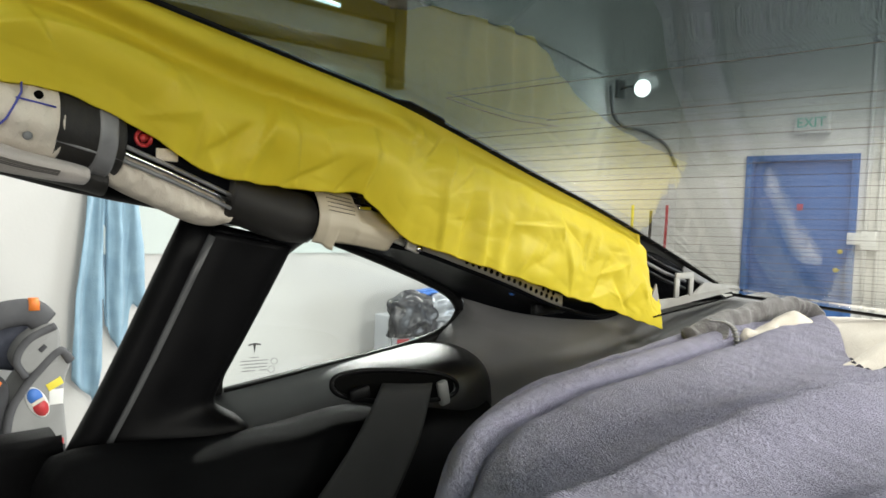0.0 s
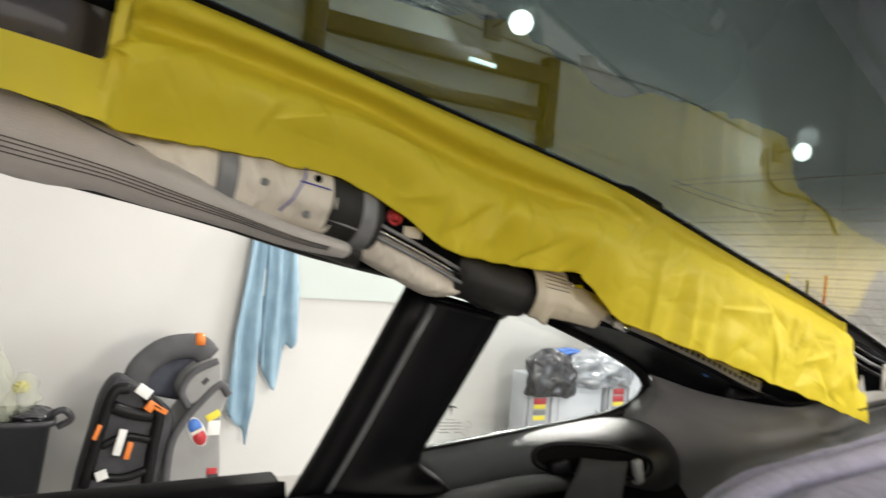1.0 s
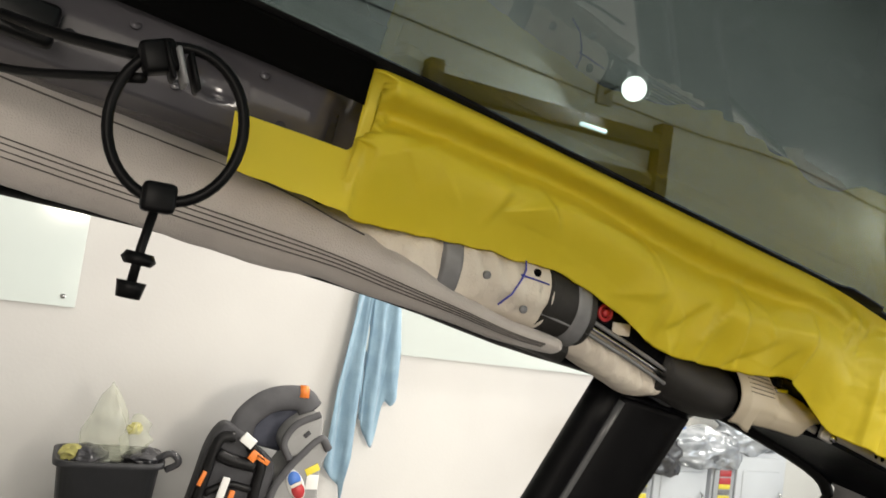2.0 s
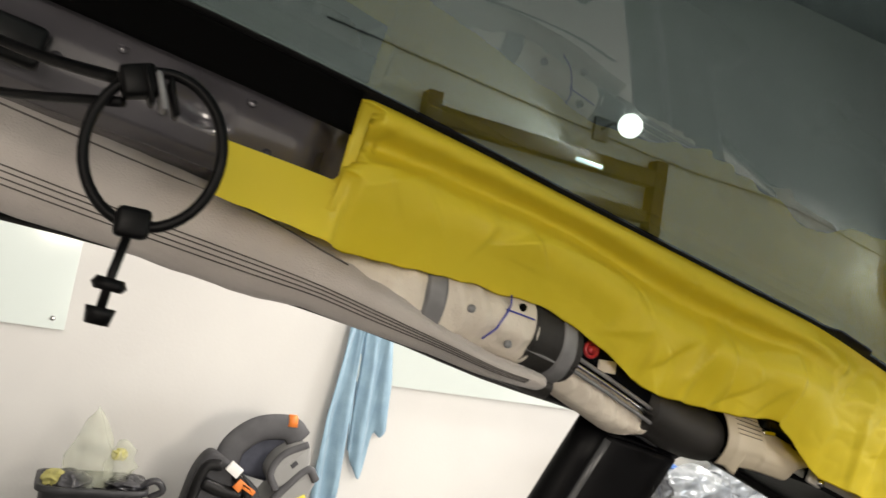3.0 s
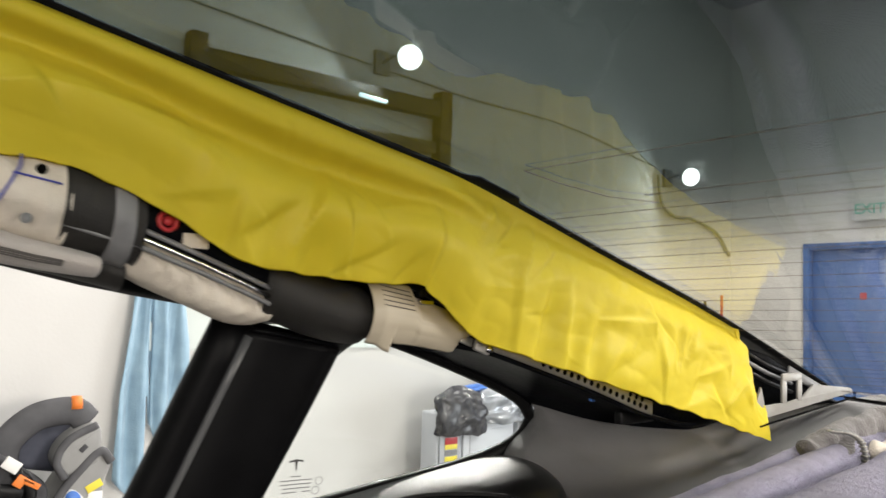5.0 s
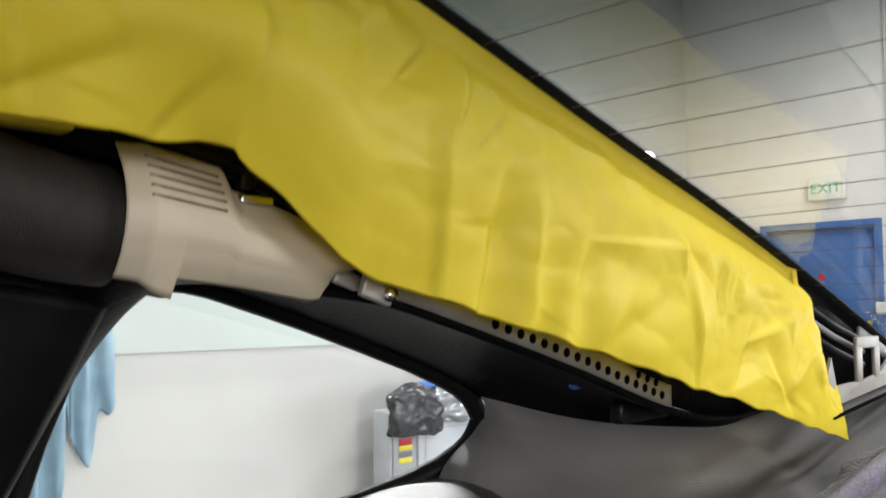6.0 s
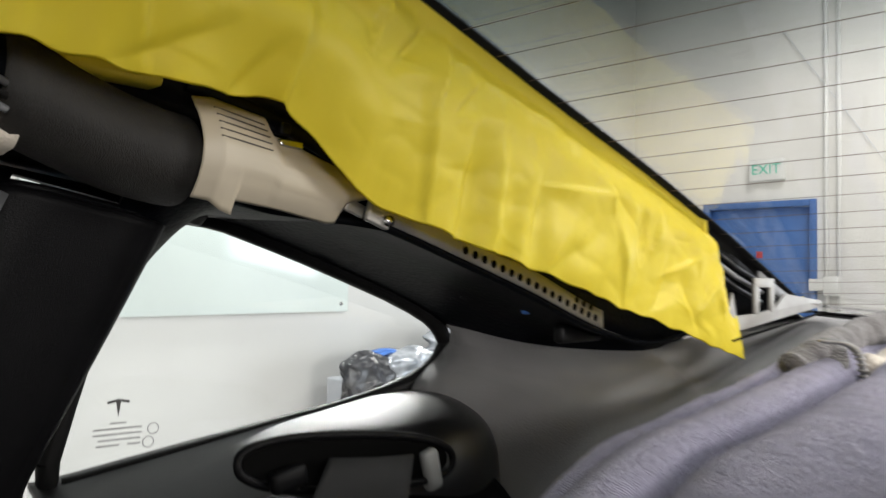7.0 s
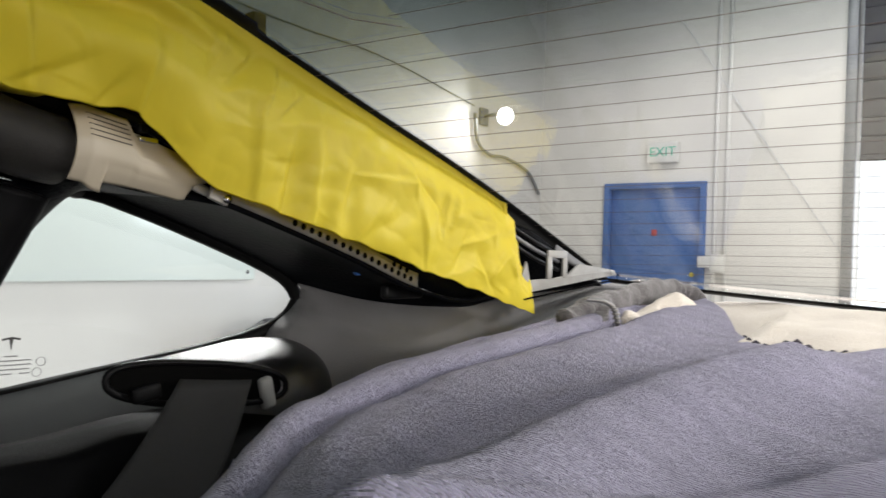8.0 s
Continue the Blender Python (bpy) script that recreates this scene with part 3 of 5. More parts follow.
    for y, z, sy, sz, rx, m in ((-0.27, 0.43, 0.07, 0.05, -35, M_WHITEPL), (-0.235, 0.36, 0.04, 0.05, -35, M_ORANGE), (-0.19, 0.345, 0.07, 0.025, -30, M_ORANGE), (-0.20, 0.355, 0.05, 0.012, -30, M_WHITEPL), (-0.355, 0.20, 0.035, 0.12, -12, M_WHITEPL), (-0.315, 0.16, 0.025, 0.08, -12, M_ORANGE), (-0.42, 0.055, 0.05, 0.045, 20, M_WHITEPL), (-0.455, 0.25, 0.02, 0.07, -18, M_ORANGE)):
        part("label", box(0.012, sy, sz, (0.172, y, z + zo), 0.003, 2, pose(0, 0, 0, rx)), m, lean)


child_seat()


def cabinet(y0, y1, z1, label):
    ob = empty("cabinet", pose(WX + 0.30, (y0 + y1) / 2, 0), label, "cabinet", "grey cabinets")
    w = y1 - y0
    part("body", box(0.17, w, z1, (0, 0, z1 / 2), 0.012), M_CABINET, ob)
    part("stile", box(0.016, 0.17, z1 - 0.03, (0.0935, -w / 2 + 0.095, z1 / 2), 0.005), M_CABSIDE, ob, "darker grey side stile")
    d = part("door", box(0.02, w - 0.22, z1 - 0.06, (0.095, 0.09, z1 / 2), 0.006), M_CABINET, ob)
    part("door_panel", box(0.012, w - 0.32, z1 - 0.20, (0.106, 0.09, z1 / 2 - 0.02), 0.008), M_CABINET, d)
    part("handle", rod([(0.10, w / 2 - 0.07, z1 * 0.45), (0.13, w / 2 - 0.07, z1 * 0.47), (0.13, w / 2 - 0.07, z1 * 0.6), (0.10, w / 2 - 0.07, z1 * 0.62)], 0.008, 8), M_CHROME, d)
    for z, m in ((0.535, M_RED), (0.485, M_RED), (0.448, M_YELLOW), (0.412, M_STRAP), (0.375, M_YELLOW)):
        part("sticker", box(0.004, 0.10, 0.042 if z > 0.46 else 0.030, (0.1035, -w / 2 + 0.10, z), 0.001), m, ob)
    return ob


cabinet(3.13, 3.79, 0.66, "pale grey steel cabinet with red and yellow warning stickers")
cabinet(3.83, 4.50, 0.68, "pale grey steel cabinet with red and yellow warning stickers")
pile = empty("bag_pile", pose(WX + 0.30, 3.55, 0.66), "black and silver plastic bags piled on the cabinets", "bags")
bag("black_bag", (0.10, -0.24, -0.02), (0.12, 0.26, 0.19), M_BLACKBAG, pile, 6)
bag("silver_bag", (0.06, 0.10, 0.02), (0.17, 0.34, 0.16), M_SILVERBAG, pile, 9)
bag("silver_bag", (0.10, 0.34, 0.00), (0.08, 0.16, 0.14), M_SILVERBAG, pile, 31)
bag("grey_bag", (0.0, 0.62, 0.10), (0.15, 0.38, 0.20), M_SILVERBAG, pile, 13)
bag("blue_bag", (0.06, -0.08, 0.135), (0.06, 0.15, 0.035), M_BLUE, pile, 21)

# ---------------------------------------------------------------- the car
car = empty("car", pose(0, 0.4, 0), "car interior with stripped headliner and a one-piece rear glass", "car")
CAR_IN = Matrix.Translation((0, -0.4, 0))


def cpart(name, bm, material, parent=None, label="", smooth=True):
    """A part of the car from a mesh in world places."""
    return part(name, moved(bm, CAR_IN), material, parent or car, label, smooth)


z_edge = table([(-0.7, 1.60), (-0.35, 1.568), (-0.1, 1.535), (0.0, 1.519), (0.10, 1.501), (0.20, 1.482), (0.32, 1.460), (0.41, 1.443), (0.47, 1.427), (0.565, 1.399), (0.69, 1.363), (0.765, 1.339), (0.98, 1.264), (1.2, 1.183)])
HALF, CROWN = 0.515, 0.024


def glass_z(x, y):
    return z_edge(y) + CROWN * (1 - (x / HALF) ** 2)


def rear_end(x):
    return 0.985 + 0.135 * (1 - (x / HALF) ** 2)


def glass_fn(u, v):
    x = lerp(-HALF - 0.012, HALF + 0.012, u)
    y = lerp(-0.75, rear_end(x), v)
    return x, y, glass_z(x, y)


rear_glass = cpart("rear_glass", thick(sheet(glass_fn, 40, 60), 0.0045), M_TINT, None, "large tinted one-piece rear glass")


def frit_fn(u, v):
    y = lerp(-0.75, rear_end(-0.505), v)
    bump = 0.009 * max(0.0, min(1.0, 6 - abs(y - 0.430) / 0.0045))
    # outer side is extended past the glass to block light above the rail
    x = lerp(-0.60, lerp(-0.5005, -0.5085, max(0.0, min(1.0, y / 0.45))) + bump * 0.8, u)
    return x, y, glass_z(max(x, -HALF - 0.012), y) - 0.0056


cpart("edge_band", thick(sheet(frit_fn, 8, 300), -0.0012), M_FRIT, rear_glass, "black printed edge band")


def rear_band(u, v):
    x = lerp(-0.505, 0.505, u)
    y = rear_end(x) - 0.011 * (1 - v)
    return x, y, glass_z(x, y) - 0.0075


cpart("edge_band", thick(sheet(rear_band, 50, 2), 0.0018), M_FRIT, rear_glass, "black printed edge band")


def heat_line(y0, x0=-0.511, x1=0.49, bow=0.045, n=40):
    pts = []
    for i in range(n + 1):
        x = lerp(x0, x1, i / n)
        y = y0 + bow * (1 - (x / HALF) ** 2)
        pts.append((x, y, glass_z(x, y) - 0.0072))
    return rod(pts, 0.00022, 5)


for i in range(19):
    cpart("heating_wire", heat_line(0.484 + 0.028 * i), M_WIRE, rear_glass)
cpart("heating_wire", heat_line(0.462, -0.41), M_WIRE, rear_glass)
cpart("heating_wire", heat_line(0.405, -0.46, 0.2), M_WIRE, rear_glass)
loop = [(-0.46, 0.405), (-0.452, 0.43), (-0.435, 0.458), (-0.41, 0.474)]
cpart("heating_wire", rod([(x, y + 0.045 * (1 - (x / HALF) ** 2), glass_z(x, y + 0.045 * (1 - (x / HALF) ** 2)) - 0.0072) for x, y in loop], 0.0003, 5), M_WIRE, rear_glass)


# metal roof rail between the glass and the airbag
def rail_fn(u, v):
    y = lerp(-0.75, 0.60, v)
    z = z_edge(y)
    prof = [(-0.507, -0.012), (-0.512, -0.020), (-0.520, -0.026), (-0.530, -0.040), (-0.537, -0.055), (-0.543, -0.066), (-0.560, -0.072), (-0.62, -0.078)]
    k = u * (len(prof) - 1)
    i = min(int(k), len(prof) - 2)
    x, dz = lerp(prof[i][0], prof[i + 1][0], k - i), lerp(prof[i][1], prof[i + 1][1], k - i)
    d = math.hypot((y + 0.085) / 0.016, (dz + 0.043) / 0.011)
    out = 0.030 * max(0.0, min(1.0, (y + 0.022) / 0.02)) * min(1.0, -dz / 0.03) + 0.009 * max(0.0, min(1.0, (y + 0.004) / 0.02))
    x -= out
    return x - 0.010 * max(0.0, 1 - d * d) ** 0.5 if d < 1 else x, y, z + dz + 0.0015 * noise3(x, y, z, 25)


cpart("module", box(0.012, 0.05, 0.022, (-0.522, -0.19, 1.495), 0.003, 2, pose(0, 0, 0, -8)), M_BLACKPL, None, "black clip-in module")
def roof_seal_fn(u, v):
    y = lerp(-0.75, -0.004, v)
    return lerp(-0.5010, -0.5115, u), y, z_edge(y) + lerp(-0.007, -0.030, u) + 0.003 * math.sin(math.pi * u)


cpart("roof_seal", thick(sheet(roof_seal_fn, 8, 60), 0.0015), M_SEALSHADE, None, "matt black glass seal along the rail")
rail = cpart("roof_rail", thick(sheet(rail_fn, 42, 220), 0.003), M_RAIL, None, "dark primed metal roof rail")
for y, dz in ((-0.045, -0.055), (-0.06, -0.033), (-0.105, -0.055), (-0.13, -0.034), (-0.16, -0.05)):
    cpart("weld_spot", disc(0.003, 0.0015, 12, pose(-0.5275 + (dz + 0.04) * 0.45, y, z_edge(y) + dz, 0, 68)), M_RAIL, rail)

# outer body rail and door seal behind the airbag
seal = [(-0.665, lerp(-0.7, 0.42, i / 30), table([(-0.7, 1.468), (-0.2, 1.426), (-0.1, 1.418), (0.1, 1.388), (0.2, 1.366), (0.3, 1.350), (0.42, 1.326)])(lerp(-0.7, 0.42, i / 30))) for i in range(31)]
cpart("door_seal", rod(seal, 0.013, 10), M_TRIM, None, "black rubber door seal")


def outer_fn(u, v):
    y = lerp(-0.75, 0.42, v)
    z = z_edge(y) - 0.06 - 0.055 * (u ** 1.5)
    return -0.60 - 0.075 * u, y, z


cpart("body_side", thick(sheet(outer_fn, 6, 40), 0.004), M_TRIM, None, "black inner body side")

# ---- curtain airbag along the rail
airbag = cpart("curtain_airbag", bmesh.new(), M_CREAM, None, "folded curtain airbag in cream and black wraps")


def bag_tube(y0, y1, cx, cz, rx, rz, wrinkle, n=40, seed=0.0, fold=0.0):
    """A soft tube along y; the centre and half-sizes are functions of y."""
    bm = bmesh.new()
    rings = []
    k = max(6, int((y1 - y0) / 0.003))
    for i in range(k + 1):
        y = lerp(y0, y1, i / k)
        ring = []
        for j in range(n):
            a = 2 * math.pi * j / n
            c, s = math.cos(a), math.sin(a)
            w = 1 + wrinkle * (noise3(c + seed, y * 14, s, 1.6) + 0.5 * noise3(c, y * 30 + seed, s, 2.5)) + fold * math.sin(y * 420 + 1.5 * math.sin(3 * a)) * max(0.0, c)
            ring.append(bm.verts.new((cx(y) + rx(y) * c * w, y, cz(y) + rz(y) * s * w)))
        rings.append(ring)
    for a, b in zip(rings, rings[1:]):
        for j in range(n):
            bm.faces.new((a[j], b[j], b[(j + 1) % n], a[(j + 1) % n]))
    bm.faces.new(rings[0])
    bm.faces.new(rings[-1][::-1])
    bmesh.ops.recalc_face_normals(bm, faces=bm.faces[:])
    return bm


ax = table([(-0.2, -0.60), (0.0, -0.586), (0.05, -0.568), (0.1, -0.557), (0.18, -0.560), (0.27, -0.574), (0.33, -0.585), (0.40, -0.588), (0.48, -0.585)])
az = table([(0.0, 1.420), (0.10, 1.408), (0.18, 1.395), (0.25, 1.372), (0.30, 1.354), (0.335, 1.343), (0.37, 1.338), (0.42, 1.336), (0.48, 1.329)])
R = lambda k: (lambda y: k)
cover_z = table([(-0.7, 1.527), (-0.35, 1.478), (-0.12, 1.435), (-0.03, 1.418), (0.006, 1.4085), (0.035, 1.400), (0.084, 1.3845), (0.128, 1.372), (0.165, 1.366)])
cover_r = table([(-0.7, 0.034), (-0.1, 0.030), (-0.03, 0.027), (0.006, 0.021), (0.035, 0.019), (0.084, 0.0118), (0.128, 0.0085), (0.165, 0.007), (0.175, 0.006)])
cover_x = table([(-0.7, -0.585), (-0.05, -0.582), (0.035, -0.566), (0.10, -0.556), (0.17, -0.556)])
cover = cpart("cover", bag_tube(-0.7, 0.172, cover_x, cover_z, lambda y: 0.030 if y < 0.05 else lerp(0.030, 0.018, min(1, (y - 0.05) / 0.1)), cover_r, 0.05), M_COVER, airbag, "smooth taupe fabric cover")
for q in (-0.30, -0.40, -0.52, -0.64):
    pts = []
    for i in range(60):
        y = lerp(-0.7, 0.15, i / 59)
        a = q
        pts.append((cover_x(y) + 0.0306 * math.cos(a), y, cover_z(y) + cover_r(y) * 1.02 * math.sin(a)))
    cpart("stitch_line", rod(pts, 0.00045, 5), M_THREAD, cover)
cpart("seam", rod([(cover_x(y) + 0.0300 * math.cos(0.75), y, cover_z(y) + cover_r(y) * 1.03 * math.sin(0.75)) for y in [lerp(-0.7, 0.02, i / 40) for i in range(41)]], 0.0006, 5), M_THREAD, cover)
cream = cpart("cushion", bag_tube(-0.03, 0.153, ax, az, R(0.028), lambda y: lerp(0.012, 0.026, min(1, (y + 0.03) / 0.12)), 0.13, 44, 2.0, 0.055), M_CREAM, airbag, "crumpled cream cushion fabric")
cpart("wrap", bag_tube(0.150, 0.193, ax, az, R(0.030), R(0.026), 0.02), M_BLACKTAPE, airbag, "black cloth wrap")
for y, k in ((0.076, 1.08), (0.181, 1.09)):
    cpart("strap", bag_tube(y - 0.006, y + 0.006, ax, az, R(0.0285 * k), R(0.0265 * k), 0.03), M_STRAP, airbag, "grey retaining strap")
for y, dz in ((0.137, 0.009), (0.099, -0.003), (0.132, -0.017)):
    cpart("eyelet", disc(0.0027, 0.002, 14, pose(ax(y) + 0.0285 * (1 - (dz / 0.03) ** 2) ** 0.5 + 0.002, y, az(y) + dz, 0, 90)), M_SEALSHADE if dz > 0.005 else M_STRAP, cream)
ink = [(0.128, 0.018), (0.127, 0.008), (0.124, 0.001), (0.119, -0.010), (0.112, -0.019)]
cpart("pen_mark", rod([(ax(y) + 0.0295 * (1 - (dz / 0.032) ** 2) ** 0.5 + 0.002, y, az(y) + dz) for y, dz in ink], 0.0007, 5), M_INK, cream, "blue pen mark")
cpart("pen_mark", rod([(ax(y) + 0.0305, y, az(y) + 0.004) for y in (0.124, 0.135, 0.147)], 0.0006, 5), M_INK, cream, "blue pen mark")
# inflator between the wraps
infl = cpart("inflator", bag_tube(0.187, 0.315, ax, lambda y: az(y) + 0.006, R(0.020), R(0.017), 0.0), M_PANEL, airbag, "dark metal inflator with a red cap")
cpart("red_cap", rod([(ax(0.208) + 0.021, 0.208 + 0.0052 * math.cos(k / 20 * math.tau), az(0.208) + 0.006 + 0.0052 * math.sin(k / 20 * math.tau)) for k in range(21)], 0.0015, 8, None, 1.0, False), M_RED, infl)
cpart("cap_plug", disc(0.0030, 0.004, 14, pose(ax(0.208) + 0.021, 0.208, az(0.208) + 0.006, 0, 90)), M_RED, infl)
cpart("label", box(0.002, 0.016, 0.009, (ax(0.226) + 0.021, 0.226, az(0.226) + 0.002), 0.0008), M_CREAM, infl)
for dz, m in ((-0.010, M_CHROME), (-0.015, M_STRAP), (-0.005, M_STRAP)):
    cpart("rod", rod([(ax(y) + 0.022, y, az(y) + dz) for y in (0.150, 0.19, 0.23, 0.26, 0.280)], 0.0016, 8), m, infl)
cpart("tube_end", bag_tube(0.140, 0.190, lambda y: ax(y) - 0.012, lambda y: az(y) - 0.030, R(0.017), R(0.011), 0.05), M_BLACKTAPE, airbag)
cpart("cushion_fold", bag_tube(0.180, 0.288, lambda y: ax(y) - 0.008, lambda y: az(y) - 0.016, R(0.022), lambda y: 0.017 * (1 - ((y - 0.234) / 0.062) ** 4) + 0.002, 0.10, 40, 5.0, 0.11), M_CREAM, airbag, "pleated cream cushion fold")
cpart("wrap", bag_tube(0.280, 0.3625, ax, lambda y: az(y) + 0.001, R(0.030), lambda y: 0.0225, 0.03), M_BLACKTAPE, airbag, "black cloth wrap")


fl_top = steps([(0.35, 1.366), (0.363, 1.366), (0.392, 1.361), (0.396, 1.353), (0.402, 1.352), (0.47, 1.332)])
fl_bot = steps([(0.35, 1.322), (0.363, 1.3195), (0.368, 1.3155), (0.3735, 1.3135), (0.3750, 1.3205), (0.385, 1.3195), (0.40, 1.318), (0.415, 1.3155), (0.430, 1.313), (0.4345, 1.3135), (0.4365, 1.318), (0.4375, 1.3265), (0.44, 1.328), (0.47, 1.331)])


fl_soft = steps([(0.35, 1.321), (0.43, 1.3135), (0.436, 1.3160), (0.47, 1.331)])


def flap_fn(u, v):
    y = lerp(0.356, 0.468, u)
    x = -0.574 + 0.027 * math.sin(math.pi * lerp(0.18, 0.80, v)) * lerp(1, 0.9, u) + 0.0005 * noise3(y, v, 0, 14)
    return x - 0.004 * max(0.0, 1 - (y - 0.356) / 0.008), y + 0.003, lerp(fl_top(y), fl_soft(y), v) + (fl_bot(y) - fl_soft(y)) * v ** 7


flap = cpart("flap", thick(sheet(flap_fn, 110, 24), 0.0012), M_FLAP, airbag, "cream fabric end flap")
for a in range(5):
    cpart("stitch_line", rod([tuple(Vector(flap_fn(u, 0.10 + 0.075 * a)) + Vector((0.0015, 0, 0.0003))) for u in (0.06, 0.12, 0.18, 0.24, 0.30)], 0.0004, 5), M_THREAD, flap)
cpart("connector", box(0.014, 0.045, 0.016, (-0.572, 0.325, 1.377), 0.003), M_YELLOW, airbag, "yellow cable connector")
cpart("connector", box(0.014, 0.03, 0.014, (-0.574, 0.285, 1.386), 0.003), M_STRAP, airbag)
cpart("clip", box(0.006, 0.006, 0.006, (-0.556, 0.404, 1.357), 0.001), M_BLACKPL, airbag)
cpart("clip", box(0.005, 0.014, 0.004, (-0.556, 0.408, 1.350), 0.001), M_CHROME, airbag)
cpart("cable", rod(spline([(-0.57, 0.36, 1.374), (-0.565, 0.40, 1.364), (-0.562, 0.43, 1.352), (-0.565, 0.47, 1.338)], 14), 0.004, 8), M_BLACKPL, airbag)

# ---- C-pillar trim
yl = table([(0.90, 0.095), (1.126, 0.214), (1.338, 0.291), (1.36, 0.299)])
yr = table([(0.90, 0.197), (1.17, 0.322), (1.31, 0.379), (1.36, 0.396)])


def pillar_x(z):
    return -0.627 - (1.33 - z) * 0.27


def pillar_fn(u, v):
    z = lerp(1.326, 0.92, v) - 0.014 * u * (1 - v)
    foot = math.exp(-((max(z, 1.143) - 1.143) / 0.013) ** 1.4)
    y = lerp(yl(z) + 0.013, yr(z) + 0.040 * foot, u)
    prof = table([(0, -0.010), (0.04, -0.001), (0.10, 0.004), (0.5, 0.009), (0.86, 0.006), (0.95, -0.001), (1.0, -0.022)])
    return pillar_x(z) + prof(u) + 0.030 * foot * u, y, z


pillar = cpart("c_pillar_trim", thick(sheet(pillar_fn, 44, 90), 0.006), M_TRIM, None, "black moulded pillar trim")
cpart("edge_roll", rod([(pillar_x(z) - 0.008, yl(z) + 0.002, z) for z in [lerp(1.337, 0.93, i / 12) for i in range(13)]], 0.0145, 16), M_TRIM, pillar, "rounded black edge roll")
# lighter grey rod paints the highlight along the pillar edge
cpart("edge_sheen", rod([(pillar_x(z) + 0.0035, yl(z) + 0.0150, z) for z in [lerp(1.322, 0.95, i / 10) for i in range(11)]], lambda t: 0.0050 - 0.0018 * t, 8), M_EDGESHEEN, pillar, "grey strip painting the highlight along the pillar edge")
# open top of the trim: thin lip, near-black slab painting the shade inside
lip = [pillar_fn(i / 16, 0.0) for i in range(17)]
cpart("lip", rod([(x - 0.001, y, z + 0.001) for x, y, z in lip], 0.0022, 8), M_TRIM, pillar)
cpart("inside_shade", slab([(x - 0.002, y, z - 0.001) for x, y, z in lip] + [(-0.668, lip[-1][1] - 0.01, 1.322), (-0.668, lip[0][1], 1.336)], (0, 0, -0.003)), M_SEALSHADE, pillar, "", False)
cpart("pillar_cap", box(0.03, 0.085, 0.020, (-0.640, 0.335, 1.343), 0.006, 2, pose(0, 0, 0, -8)), M_BLACKPL, pillar)

# ---- quarter window
zq_top = table([(0.36, 1.165), (0.38, 1.240), (0.405, 1.303), (0.416, 1.316), (0.436, 1.3245), (0.462, 1.322), (0.50, 1.310), (0.558, 1.289), (0.625, 1.2615), (0.643, 1.251), (0.653, 1.241), (0.658, 1.232)])
zq_bot = table([(0.36, 1.151), (0.434, 1.163), (0.50, 1.174), (0.583, 1.188), (0.620, 1.198), (0.640, 1.207), (0.652, 1.217), (0.658, 1.228)])


def gx(y, z=1.23):
    return -0.79 + 0.15 * y


ys = [0.361, 0.37, 0.38, 0.395, 0.409, 0.42, 0.43, 0.441, 0.455, 0.468, 0.50, 0.53, 0.558, 0.60, 0.625, 0.640, 0.648, 0.653, 0.657]
top = [(y, zq_top(y)) for y in ys]
bot = [(y, zq_bot(y)) for y in reversed(ys)]
rim = top + [(0.6595, 1.230)] + bot
quarter = cpart("quarter_window", slab([(gx(y) - 0.004 + (0.0), y + (y - 0.5) * 0.06, z + (z - 1.24) * 0.08) for y, z in rim], (-0.004, 0, 0)), M_CLEAR, None, "clear fixed quarter glass with printed marks", False)
cpart("window_seal", rod([(gx(y) + 0.001, y, z) for y, z in rim + rim[:1]], 0.0070, 8, None, 1.0, False), M_FRIT, quarter, "black rubber seal")


def on_pane(y, z, dx=0.0008):
    return Matrix.Translation((gx(y) - 0.0035 + dx, y, z)) @ Euler((radians(90), 0, radians(90 - 8.5))).to_matrix().to_4x4()


mk = on_pane(0.402, 1.199)
cpart("maker_mark", moved(slab([(-0.007, 0.004, 0), (0, 0.0055, 0), (0.007, 0.004, 0), (0.0065, 0.0025, 0), (0.0015, 0.0035, 0), (0, -0.006, 0), (-0.0015, 0.0035, 0), (-0.0065, 0.0025, 0)], (0, 0, 0.0004)), mk), M_PRINT, quarter, "small dark printed mark", False)
for i, (w, dy) in enumerate(((0.010, 0.0), (0.030, 0.0), (0.030, 0.0), (0.026, 0.001), (0.014, -0.006), (0.008, 0.010))):
    z = 1.189 - 0.0035 * min(i, 4)
    cpart("print_line", moved(box(w, 0.0009, 0.0004), on_pane(0.402 + dy, z)), M_STRAP, quarter, "", False)
for y, z in ((0.424, 1.1835), (0.421, 1.175)):
    ring = [(0.0036 * math.cos(a / 12 * math.tau), 0.0036 * math.sin(a / 12 * math.tau), 0) for a in range(13)]
    cpart("print_ring", moved(rod(ring, 0.0003, 4, None, 1.0, False), on_pane(y, z)), M_STRAP, quarter, "", False)

# dark inner panel above the window, from the glass up to the airbag rail
z_in = table([(0.34, 1.345), (0.40, 1.330), (0.47, 1.314), (0.53, 1.297), (0.60, 1.276), (0.68, 1.250), (0.76, 1.235), (0.86, 1.245)])
z_out = table([(0.34, 1.18), (0.37, 1.225), (0.39, 1.268), (0.405, 1.307), (0.416, 1.320), (0.436, 1.328), (0.462, 1.3255), (0.50, 1.3135), (0.558, 1.2925), (0.625, 1.265), (0.66, 1.246), (0.70, 1.232), (0.78, 1.226), (0.86, 1.232)])


